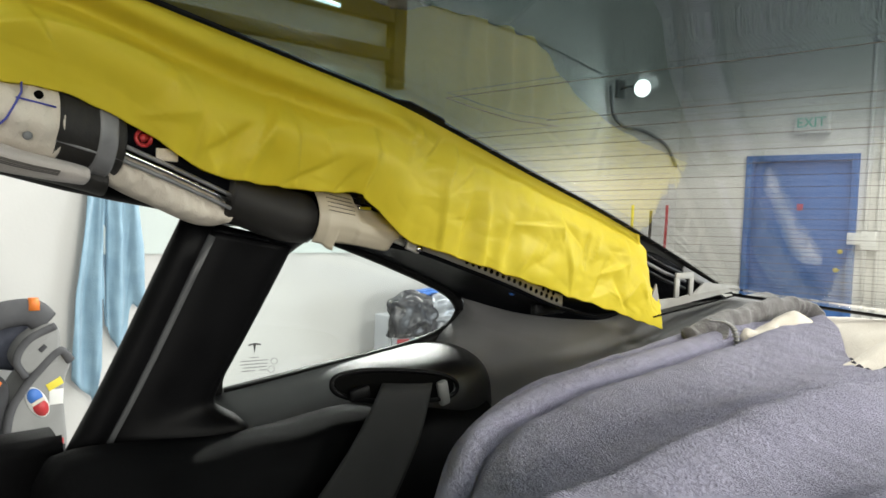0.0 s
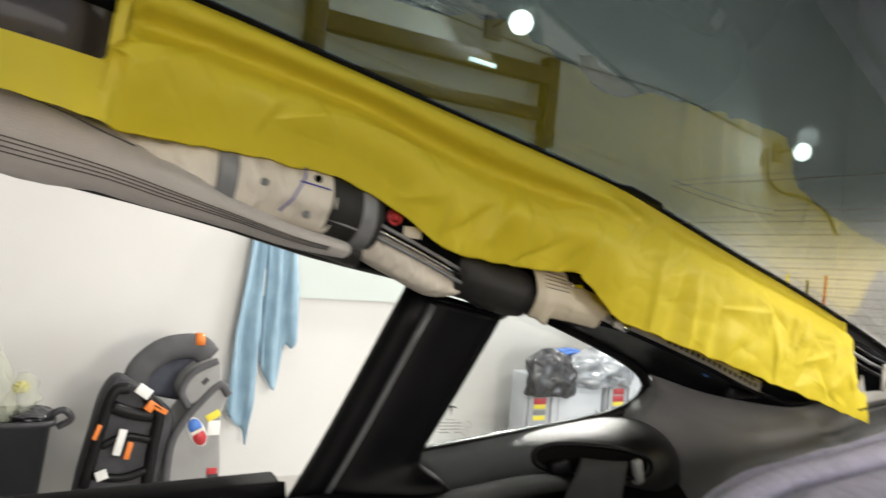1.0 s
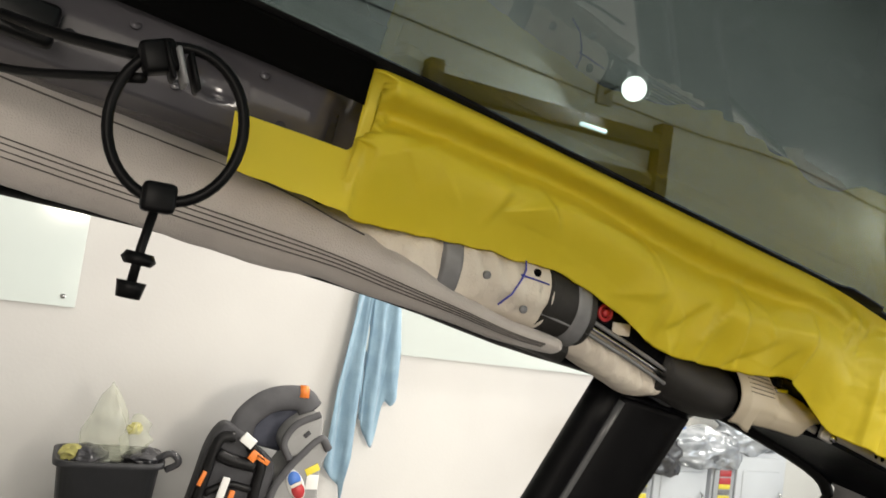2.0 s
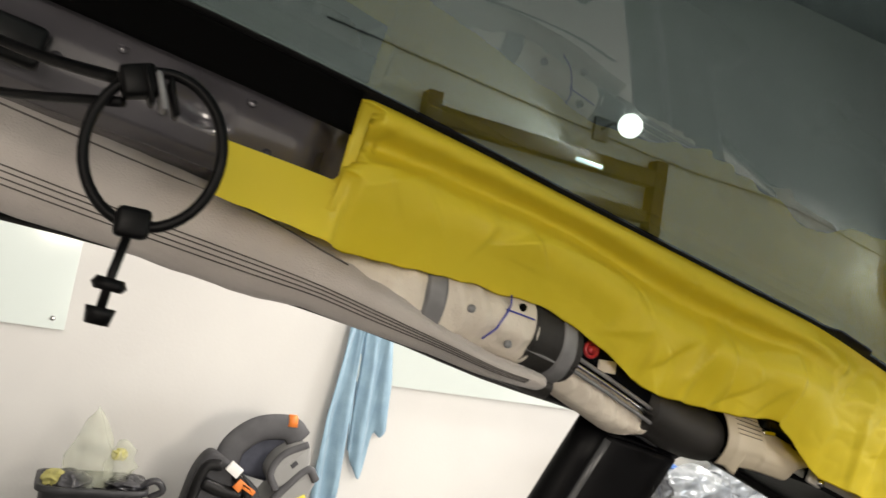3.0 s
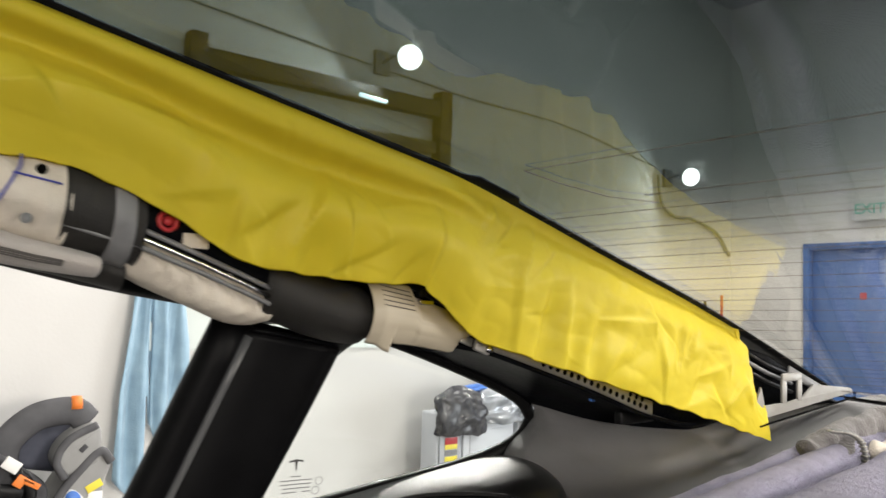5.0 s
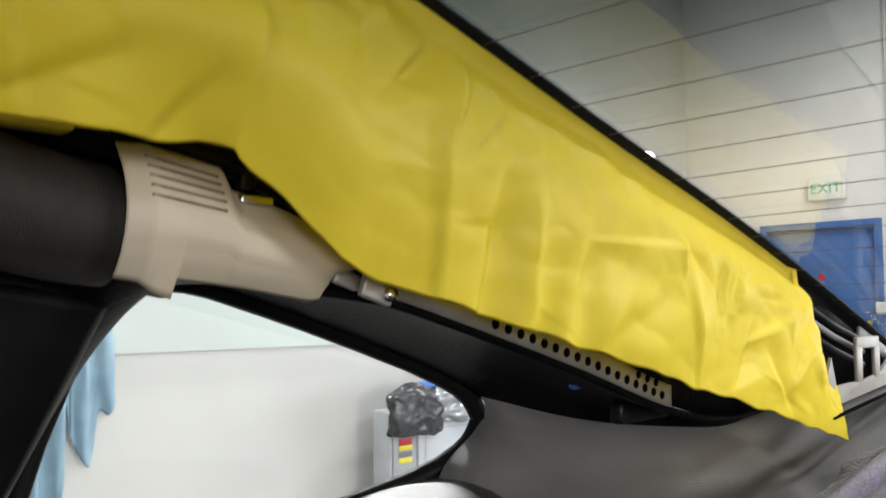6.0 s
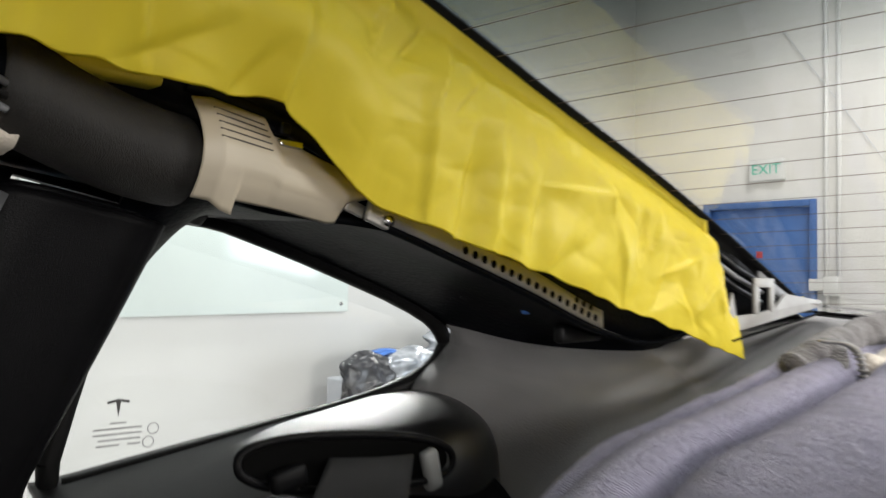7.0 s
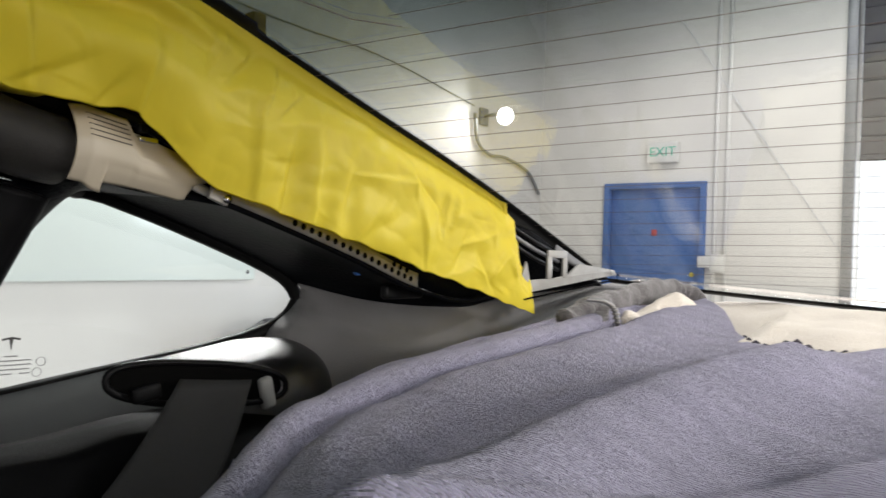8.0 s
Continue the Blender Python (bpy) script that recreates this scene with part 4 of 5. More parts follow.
def panel_fn(u, v):
    y = lerp(0.352, 0.84, v)
    xo = gx(y) + 0.002 if y < 0.65 else lerp(gx(0.65) + 0.002, -0.575, min(1, (y - 0.65) / 0.12))
    bulge = 0.010 * math.sin(math.pi * u)
    return lerp(xo, lerp(-0.603, -0.553, min(1, max(0, (y - 0.43) / 0.04))), u), y, lerp(z_out(y), z_in(y), u) + bulge * (y > 0.45)


cpart("backing_panel", thick(sheet(lambda u, v: (lerp(-0.69, -0.606, u), lerp(0.335, 0.80, v), lerp(z_out(max(0.43, lerp(0.335, 0.80, v))) + 0.004, min(1.43, z_edge(lerp(0.335, 0.80, v)) - 0.03), u ** 1.5)), 8, 40), 0.003), M_PANEL, None)
cpart("inner_panel", thick(sheet(panel_fn, 16, 80), 0.004), M_PANEL, None, "blue-black inner pillar panel")


def rear_panel(u, v):
    y = lerp(0.44, 1.0, v)
    k = min(1, max(0, (y - 0.77) / 0.05))
    return lerp(-0.560, lerp(-0.548, -0.516, k), u), y, lerp(z_in(min(y, 0.80)) + 0.002, z_edge(y) - 0.012, u)


cpart("rear_rail", thick(sheet(rear_panel, 10, 60), 0.004), M_PANEL, None, "black rear roof rail")
cpart("panel_notch", box(0.01, 0.055, 0.014, (-0.585, 0.70, 1.243), 0.003), M_BLACKPL, None)
cpart("blue_clip", box(0.006, 0.008, 0.008, (-0.60, 0.653, 1.262), 0.002), M_BLUE, None)


# perforated metal strip
def strip_at(y, dz):
    return (-0.5535 + 0.0, y, z_in(y) + dz)


bm = sheet(lambda u, v: strip_at(lerp(0.462, 0.684, u), lerp(0.000, lerp(0.017, 0.013, u), v)), 40, 3)
strip = cpart("perforated_strip", thick(bm, -0.0015), M_PLATE, None, "galvanised metal strip with punched holes")
# strip is unpierced; near-black discs paint the dark of its punched openings
for i in range(17):
    y = 0.533 + 0.0088 * i
    cpart("hole", disc(0.0026, 0.001, 12, Matrix.Translation(strip_at(y, 0.0055)) @ pose(0.0012, 0, 0, 0, 90)), M_SEALSHADE, strip)
for i in range(3):
    y = 0.650 + 0.0088 * i
    cpart("hole", disc(0.0024, 0.001, 12, Matrix.Translation(strip_at(y, 0.0115)) @ pose(0.0012, 0, 0, 0, 90)), M_SEALSHADE, strip)
cpart("mount_plate", box(0.004, 0.016, 0.020, (-0.548, 0.461, 1.322), 0.001, 2, pose(0, 0, 0, -18)), M_PLATE, strip)
cpart("mount_tab", box(0.003, 0.013, 0.007, (-0.556, 0.450, 1.3215), 0.001, 2, pose(0, 0, 0, -18)), M_PLATE, strip)
cpart("screw", disc(0.003, 0.006, 10, pose(-0.546, 0.464, 1.315, 0, 90)), M_CHROME, strip)


# ---- side trim under the quarter window
def sill_fn(u, v):
    y = lerp(0.352, 0.638, v)
    zb = zq_bot(max(y, 0.36)) - 0.002
    x0 = gx(y) + 0.003
    end = max(0.0, min(1.0, (y - 0.572) / 0.066))
    drop = 0.028 * (1 - math.sqrt(max(0.0, 1 - end * end)))
    px = table([(0, -0.007), (0.04, 0.0), (0.15, 0.030), (0.3, 0.062), (0.42, 0.084), (0.50, 0.094), (0.60, 0.100), (0.78, 0.104), (1.0, 0.106)])(u)
    pz = table([(0, 0.003), (0.04, 0.003), (0.15, 0.004), (0.3, -0.001), (0.42, -0.010), (0.50, -0.020), (0.60, -0.036), (0.78, -0.085), (1.0, -0.24)])(u)
    flat = max(0.0, min(1.0, (y - 0.43) / 0.13))
    pz -= (0.42 * px if u < 0.62 else 0.042) * (1 - flat * flat * (3 - 2 * flat))
    return x0 + px * (1 - 0.25 * end * end), y, zb + pz - drop


cpart("side_trim", thick(sheet(sill_fn, 40, 60), -0.004), M_SILL, None, "black soft side trim below the window")


def felt_fn(u, v):
    y = lerp(steps([(0, 0.654), (0.15, 0.657), (0.3, 0.657), (0.45, 0.650), (0.6, 0.625), (1, 0.58)])(u), 1.06, v)
    xo = lerp(gx(0.65) + 0.004, -0.575, min(1, max(0, (y - 0.65) / 0.12))) + 0.30 * max(0, y - 0.80)
    zo = z_out(min(max(y, 0.657), 0.84)) - 0.003 + 0.10 * max(0, y - 0.80)
    e = table([(0, 0), (0.25, 0.035), (0.5, 0.075), (0.75, 0.105), (1, 0.125)])(u) * (1 - 0.3 * min(1, max(0, y - 0.66) / 0.12)) * min(1, v / 0.16) ** 0.6
    return xo + e, y, zo + table([(0, 0), (0.15, -0.004), (0.45, -0.028), (0.7, -0.065), (1.0, -0.18)])(u)


cpart("rear_side_trim", thick(sheet(felt_fn, 30, 50), -0.004), M_FELT, None, "dark grey felt side trim by the parcel shelf")

cpart("trim_joint", rod([(x + 0.0008, 0.362 + 0.004 * k / 20, z + 0.0008) for k, (x, _, z) in enumerate([sill_fn(0.08 + 0.7 * i / 20, 0.04) for i in range(21)])], 0.0014, 6), M_SEALSHADE, None)
# belt slot, its bezel and the webbing
slot = cpart("belt_guide", bmesh.new(), M_TRIM, None, "black seat belt guide in the side trim")


def bez(a, k=1.0, dx=0.0):
    c, s = math.cos(a), math.sin(a)
    y = 0.477 + 0.074 * k * math.copysign(abs(c) ** 0.8, c)
    z = 1.1785 + 0.0155 * k * math.copysign(abs(s) ** 0.8, s) - 0.12 * (y - 0.477)
    return (-0.583 + dx - 0.05 * (z - 1.17) - 0.25 * (0.477 - y) * 0.3, y, z)


ringp = [bez(i / 48 * math.tau) for i in range(49)]
cpart("bezel", rod(ringp, 0.0026, 8, None, 1.0, False), M_TRIM, slot)
# flat near-black slab at the bezel paints the shade inside the slot
cpart("slot_shade", slab([bez(i / 48 * math.tau, 0.95, -0.001) for i in range(48)], (-0.003, 0, 0)), M_SEALSHADE, slot, "", False)
cpart("guide_end", box(0.008, 0.012, 0.026, (-0.578, 0.532, 1.166), 0.003, 2, pose(0, 0, 0, 14)), M_CSLIGHT, slot, "grey guide end")
cpart("guide_end", box(0.008, 0.022, 0.012, (-0.58, 0.428, 1.178), 0.003, 2, pose(0, 0, 0, 8)), M_TRIM, slot)


def belt_fn(u, v):
    y = lerp(0.452 - 0.39 * v, 0.515 - 0.29 * v, u)
    z = 1.185 - 0.007 * u - 0.30 * v
    x = -0.577 + 0.010 * math.sin(min(1, v * 5) * 1.57) + 0.14 * v + 0.004 * math.sin(u * 3.1) + 0.002 * math.sin(v * 14)
    return x, y, z


tagged(cpart("seat_belt", thick(sheet(belt_fn, 14, 40), 0.0012), M_BELT, slot, "black woven seat belt webbing"))


# door panel top and rear seat bolster
def door_fn(u, v):
    y = lerp(-0.8, 0.205, v)
    px = table([(0, -0.76), (0.3, -0.74), (0.55, -0.715), (0.75, -0.70), (1, -0.69)])(u)
    pz = table([(0, 1.105), (0.3, 1.118), (0.55, 1.112), (0.75, 1.09), (1, 0.75)])(u)
    return px, y, pz - 0.03 * (v < 0) + 0.02 * v


cpart("door_panel", thick(sheet(door_fn, 24, 20), -0.006), M_LEATHER, None, "black padded rear door panel")


def bolster_top(y):
    return table([(0.12, 1.128), (0.165, 1.140), (0.195, 1.149), (0.305, 1.143), (0.38, 1.144), (0.446, 1.150), (0.62, 1.150)])(y)


def bolster_fn(u, v):
    y = lerp(0.172, 0.62, v)
    a = lerp(2.4, -0.6, u)
    r = 0.062 * min(1.0, 0.35 + ((y - 0.172) / 0.03) ** 0.5)
    return -0.634 + r * math.cos(a), y, bolster_top(y) - 0.068 + r * math.sin(a) + 0.0015 * noise3(y, u, 0, 16)


bolster = cpart("seat_bolster", thick(sheet(bolster_fn, 24, 60), -0.006), M_LEATHER, None, "black leather seat side bolster")
for a in (0.28, 0.62):
    cpart("seam", rod([tuple(Vector(bolster_fn(a + 0.03 * math.sin(i / 9), i / 40)) + Vector((0.0008, 0, 0.0008))) for i in range(2, 39)], 0.0014, 6), M_BLACKPL, bolster)
cpart("bolster_skirt", box(0.02, 0.5, 0.5, (-0.575, 0.42, 0.78), 0.008), M_LEATHER, None)

# floor pan and rear wheels that carry the shell
cpart("floor_pan", box(1.5, 2.0, 0.10, (0, 0.2, 0.32), 0.03), M_TRIM, None)
for x in (-0.74, 0.74):
    cpart("tyre", disc(0.33, 0.22, 40, pose(x, 0.85, 0.33, 0, 90)), M_BLACKPL, None)
cpart("body_shell", box(0.06, 1.9, 0.65, (-0.80, 0.2, 0.62), 0.02), M_TRIM, None)
cpart("rear_shell", box(1.5, 0.06, 0.85, (0, 1.24, 0.72), 0.02), M_TRIM, None)
# rear seat back, parcel shelf
cpart("rear_seat_back", box(0.86, 0.16, 0.60, (0.11, 0.36, 0.78), 0.05, 4, pose(0, 0, 0, 14)), M_LEATHER, None, "black leather rear seat back")
cpart("parcel_shelf", thick(sheet(lambda u, v: (lerp(-0.46, 0.55, u), lerp(0.50, 1.19, v), 1.12 + 0.07 * v), 8, 8), -0.02), M_FELT, None, "dark felt parcel shelf")


def end_plate():
    p = cpart("end_bracket", bmesh.new(), M_PLATE, None, "grey metal end bracket with a square hole")
    z0 = lambda y: lerp(1.244, 1.262, (y - 0.79) / 0.2)
    cpart("plate", slab([(-0.502, 0.785, z0(0.785)), (-0.500, 0.992, z0(0.992)), (-0.500, 0.985, z0(0.985) + 0.006), (-0.501, 0.90, 1.2745), (-0.501, 0.875, 1.262), (-0.501, 0.84, 1.258), (-0.502, 0.825, 1.258), (-0.502, 0.80, 1.2570), (-0.502, 0.793, 1.276), (-0.502, 0.785, 1.262)], (-0.002, 0, 0)), M_PLATE, p, "", False)
    for y, z, sy, sz in ((0.852, 1.284, 0.040, 0.008), (0.836, 1.270, 0.009, 0.024), (0.868, 1.270, 0.009, 0.022)):
        cpart("lug", box(0.003, sy, sz, (-0.5015, y, z), 0.0008), M_PLATE, p)
    cpart("dark_strip", box(0.003, 0.21, 0.0015, (-0.4985, 0.888, 1.2475), 0.0004, 1, pose(0, 0, 0, 5)), M_SEALSHADE, p)
    cpart("brown_strip", box(0.003, 0.085, 0.010, (-0.5115, 0.905, 1.277), 0.001, 1, pose(0, 0, 0, -18)), M_STRAP, p)
    for dz, m in ((0.0, M_BLACKPL), (-0.008, M_STRAP), (-0.017, M_BLACKPL)):
        cpart("edge_rod", rod([(-0.513, 0.775, 1.312 + dz), (-0.512, 0.82, 1.297 + dz), (-0.511, 0.87, 1.284 + dz)], 0.0022, 7), m, p)
    cpart("rubber_block", box(0.012, 0.035, 0.022, (-0.532, 0.80, 1.271), 0.005, 2, pose(0, 0, 0, -20)), M_BLACKPL, p)


end_plate()

# ---------------------------------------------------------------- loose things in the car
# yellow masking film taped along the glass edge
f_top = steps([(-0.074, 1.471), (-0.04, 1.467), (-0.006, 1.463), (-0.003, 1.466), (0.001, 1.512), (0.08, 1.499), (0.194, 1.478), (0.322, 1.455), (0.411, 1.4390), (0.469, 1.4235), (0.563, 1.3965), (0.692, 1.3595), (0.77, 1.3355), (0.775, 1.29), (0.80, 1.258), (0.815, 1.235)])
f_bot = steps([(-0.074, 1.440), (-0.03, 1.432), (0.009, 1.424), (0.083, 1.421), (0.150, 1.4155), (0.175, 1.408), (0.198, 1.398), (0.225, 1.382), (0.254, 1.369), (0.295, 1.364), (0.337, 1.3620), (0.385, 1.3615), (0.405, 1.348), (0.430, 1.328), (0.449, 1.320), (0.491, 1.309), (0.605, 1.278), (0.70, 1.252), (0.757, 1.236), (0.815, 1.219)])


random.seed(11)
# creases of the film: place along it, place down it (0 to 1), direction, half length, half width, height, lopsidedness
CREASES = [(0.118, 0.56, 0.35, 0.016, 0.012, 0.0050, 0.8), (0.092, 0.62, 1.2, 0.012, 0.010, 0.0045, -0.7), (0.135, 0.52, 2.2, 0.010, 0.008, -0.0040, 0.6), (0.050, 0.30, 0.5, 0.030, 0.012, 0.0035, 0.5),
           (0.016, 0.22, 0.9, 0.012, 0.008, -0.0040, 0.7), (0.020, 0.38, 0.2, 0.014, 0.008, 0.0035, 0.5), (0.288, 0.56, 1.15, 0.022, 0.016, 0.0080, 0.9), (0.312, 0.72, 1.9, 0.020, 0.014, 0.0060, -0.9),
           (0.262, 0.70, 0.7, 0.022, 0.012, -0.0045, 0.8), (0.240, 0.82, 1.5, 0.014, 0.009, 0.0050, 0.8), (0.218, 0.74, 0.6, 0.016, 0.010, 0.0038, -0.6), (0.330, 0.84, 0.5, 0.020, 0.010, -0.0040, 0.7),
           (0.383, 0.74, 1.55, 0.030, 0.016, 0.0070, -0.7), (0.366, 0.86, 0.9, 0.014, 0.010, -0.0045, 0.7), (0.430, 0.22, 1.25, 0.016, 0.009, 0.0060, 0.9), (0.452, 0.24, 0.9, 0.018, 0.009, -0.0060, 0.8),
           (0.474, 0.27, 1.25, 0.016, 0.009, 0.0062, -0.9), (0.494, 0.32, 0.8, 0.015, 0.008, -0.0050, 0.8), (0.470, 0.70, 1.75, 0.034, 0.012, 0.0048, 0.6), (0.500, 0.74, 1.50, 0.030, 0.010, -0.0044, 0.6),
           (0.522, 0.68, 1.65, 0.030, 0.010, 0.0050, -0.7), (0.556, 0.62, 1.40, 0.022, 0.012, -0.0034, 0.5), (0.596, 0.44, 0.25, 0.026, 0.012, 0.0060, 0.9), (0.622, 0.36, 1.75, 0.012, 0.009, 0.0065, -0.9),
           (0.640, 0.40, 2.6, 0.018, 0.008, -0.0045, 0.8), (0.664, 0.48, 1.45, 0.016, 0.008, -0.0075, -0.9), (0.678, 0.42, 1.2, 0.014, 0.009, 0.0060, 0.9), (0.640, 0.72, 1.9, 0.018, 0.010, 0.0058, 0.8),
           (0.690, 0.70, 1.2, 0.016, 0.010, -0.0050, 0.7), (0.712, 0.55, 0.5, 0.020, 0.010, 0.0062, 0.9), (0.735, 0.38, 1.6, 0.014, 0.008, 0.0055, -0.8), (0.742, 0.70, 0.9, 0.018, 0.010, 0.0060, 0.9),
           (0.722, 0.80, 2.3, 0.014, 0.008, -0.0045, 0.7), (0.762, 0.62, 1.9, 0.012, 0.007, 0.0048, -0.7), (0.575, 0.84, 1.1, 0.020, 0.010, 0.0034, 0.6), (0.195, 0.40, 0.1, 0.040, 0.010, 0.0020, 0.6)]
for k in range(46):
    CREASES.append((random.choice((random.uniform(0.02, 0.40), random.uniform(0.40, 0.79))), random.uniform(0.12, 0.95), random.uniform(-0.3, 2.6), random.uniform(0.007, 0.020), random.uniform(0.004, 0.009), random.choice((-1, 1)) * random.uniform(0.0006, 0.0017), random.choice((-0.8, 0.8))))

# the front of the film: rolled over the glass edge, tucked in, a ledge, then hanging; the rear hangs straighter
roll_front = table([(0, 0.0), (0.06, 0.0045), (0.13, 0.0062), (0.175, 0.0045), (0.225, -0.0035), (0.27, -0.0062), (0.33, -0.0040), (0.44, 0.0025), (0.52, 0.0052), (0.62, 0.0050), (0.80, 0.0005), (1.0, -0.005)])
roll_rear = table([(0, 0.0), (0.04, -0.0025), (0.08, -0.0035), (0.13, -0.0015), (0.22, 0.0035), (0.32, 0.0070), (0.42, 0.0072), (0.60, 0.0065), (0.80, 0.0045), (1.0, 0.0)])


def film_fn(u, v):
    y = lerp(-0.074, 0.801, u)
    y0 = y
    zt, zb = f_top(y), f_bot(y)
    front = max(0.0, min(1.0, (y + 0.006) / 0.012))
    x0 = lerp(-0.522, lerp(-0.505, -0.5135, max(0.0, min(1.0, y / 0.45))), front)
    x1 = -0.522 if y < 0.2 else lerp(-0.522, -0.519, min(1, (y - 0.2) / 0.1)) if y < 0.38 else lerp(-0.519, -0.528, min(1, (y - 0.38) / 0.06)) if y < 0.5 else lerp(-0.528, -0.495, (y - 0.5) / 0.31)
    if y > 0.765:
        x0 = lerp(-0.5135, -0.497, (y - 0.765) / 0.05)
    flat = lerp(x0, x1, v)
    back = max(0.0, min(1.0, (y - 0.33) / 0.16))
    back = back * back * (3 - 2 * back)
    wander = v + 0.035 * math.sin(y * 11 + 0.7) * math.sin(math.pi * v)
    x = flat + lerp(roll_front(wander) * 1.25, roll_rear(wander), back) * front
    z = lerp(zt, zb, v)
    fade = min(1.0, v * 7)
    x += 0.0030 * math.sin(y * 118 + 6 * math.sin(y * 23)) * v ** 2.5 * max(0, min(1, (y - 0.16) / 0.06)) * max(0, min(1, (0.60 - y) / 0.08))
    x += fade * (0.0038 if y > 0.4 else 0.0026) * noise3(y * 13 + 1.2 * v, v * 1.3, 0.3, 1.0) * (0.25 + v)
    for cy, cv, ang, ln, wd, amp, lop in CREASES:
        dy, dv = (y - cy), (cv - v) * (zt - zb)
        if abs(dy) > 0.06:
            continue
        s, q = dy * math.cos(ang) + dv * math.sin(ang), -dy * math.sin(ang) + dv * math.cos(ang)
        # a sharp ridge that widens along its length, steep on one side
        w = wd * (1 + 0.5 * s / ln)
        if abs(s) < 2 * ln and w > 0:
            side = w * (1 - 0.75 * lop) if q > 0 else w * (1 + 0.75 * lop)
            h = max(0.0, 1 - abs(q) / side)
            if h > 0:
                x += (0.62 if cy > 0.5 else 0.85) * amp * h ** 1.35 * (1 - (s / (2 * ln)) ** 2) ** 2 * fade
    # shallow facets all over
    x += fade * (0.0016 + 0.0012 * back) * (abs(noise3(y * 24 + 2 * v, v * 2.6, 4.2, 1.0)) + 0.5 * abs(noise3(y * 50, v * 5.5 + y * 9, 8.2, 1.0)) - 0.3)
    if y < 0.0:
        x = lerp(flat + 0.004 + 0.0012 * noise3(y * 40, v, 0, 1), x, front)
    x = lerp(flat, x, max(0.0, min(1.0, (0.795 - y0) / 0.03)))
    y += (v < 0.55) * 0.0085 * (noise3(v * 15, 0.5, 2.0, 1.0) + 0.5 * noise3(v * 40, 0.5, 5.0, 1.0)) * max(0.0, 1 - abs(y0 - 0.003) / 0.016)
    y += (v < 0.85) * 0.013 * noise3(v * 9, 3.5, 1.0, 1.0) * max(0.0, 1 - abs(y0 - 0.775) / 0.03)
    z += 0.0022 * noise3(y * 55, 0, v, 1) * max(0.0, (v - 0.9) / 0.1)
    return x, y, z


def film_shell(u, v):
    x, y, z = film_fn(u, 2 * v if v <= 0.5 else 2 - 2 * v)
    return (x if v <= 0.5 else x - 0.0006), y, z


film = link("masking_film", moved(sheet(film_shell, 420, 160), Matrix.Translation((0.51, -0.37, -1.4))), M_FILM)
film.location = (-0.51, 0.37, 1.4)
tagged(film, "crumpled yellow plastic masking film taped under the glass edge", "masking film")

# black cable tie hung from the rail
tie = empty("cable_tie", pose(-0.40, -0.113, 1.43), "black push-mount cable tie looped into a ring", "cable tie")
T_IN = Matrix.Translation((0.40, 0.113, -1.43))
cen = Vector((-0.385, -0.1145, 1.434))
ring = []
for i in range(41):
    a = math.tau * i / 40
    ring.append(cen + Vector((0.006 * math.sin(a), 0.0230 * math.sin(a), 0.0285 * math.cos(a))))
part("band", moved(rod(ring, 0.0021, 8, None, 1.0, False), T_IN), M_TIE, tie)
part("head", moved(box(0.010, 0.012, 0.011, (-0.385, -0.1165, 1.4065), 0.002), T_IN), M_TIE, tie)
part("tail", moved(rod([(-0.385, -0.117, 1.403), (-0.384, -0.1195, 1.388), (-0.384, -0.121, 1.374)], 0.0017, 8), T_IN), M_TIE, tie)
part("push_mount", moved(rod([(-0.384, -0.1195, 1.386), (-0.384, -0.1198, 1.3835), (-0.384, -0.120, 1.3815)], lambda t: 0.0062 - 0.003 * abs(t - 0.5), 8), T_IN), M_TIE, tie)
part("tip", moved(rod([(-0.384, -0.1208, 1.3755), (-0.384, -0.121, 1.373), (-0.384, -0.1213, 1.3695)], lambda t: 0.0052 - 0.001 * t, 10), T_IN), M_TIE, tie)
part("clip", moved(box(0.010, 0.013, 0.012, (-0.388, -0.124, 1.4575), 0.002, 2, pose(0, 0, 0, 20)), T_IN), M_TIE, tie)
for k in range(3):
    part("clip_rib", moved(box(0.012, 0.002, 0.014, (-0.387, -0.1205 + 0.0045 * k, 1.4565 - 0.0012 * k), 0.0006, 1, pose(0, 0, 0, 20)), T_IN), M_STRAP if k == 1 else M_TIE, tie)
part("strap", moved(rod(spline([(-0.52, -0.215, 1.468), (-0.46, -0.175, 1.455), (-0.39, -0.128, 1.449)], 12), 0.002, 8), T_IN), M_TIE, tie)
part("strap", moved(rod(spline([(-0.51, -0.19, 1.49), (-0.45, -0.16, 1.472), (-0.39, -0.128, 1.457)], 12), 0.0025, 8), T_IN), M_TIE, tie)

# lavender blanket over the seat back and shelf
crest = table([(0.10, -0.178), (0.20, -0.243), (0.303, -0.322), (0.371, -0.380), (0.432, -0.417), (0.48, -0.433), (0.54, -0.448), (0.608, -0.452), (0.694, -0.458), (0.82, -0.471), (1.03, -0.482)])
crease = table([(0.10, 0.030), (0.30, 0.034), (0.40, 0.052), (0.50, 0.072), (0.67, 0.088), (1.03, 0.10)])
fold = table([(0.10, -0.20), (0.334, -0.229), (0.388, -0.240), (0.477, -0.250), (0.614, -0.240), (0.80, -0.185), (1.0, -0.10)])
far_edge = steps([(-0.6, 1.03), (-0.41, 1.03), (-0.365, 0.965), (-0.30, 0.818), (-0.28, 0.812), (0.7, 0.80)])


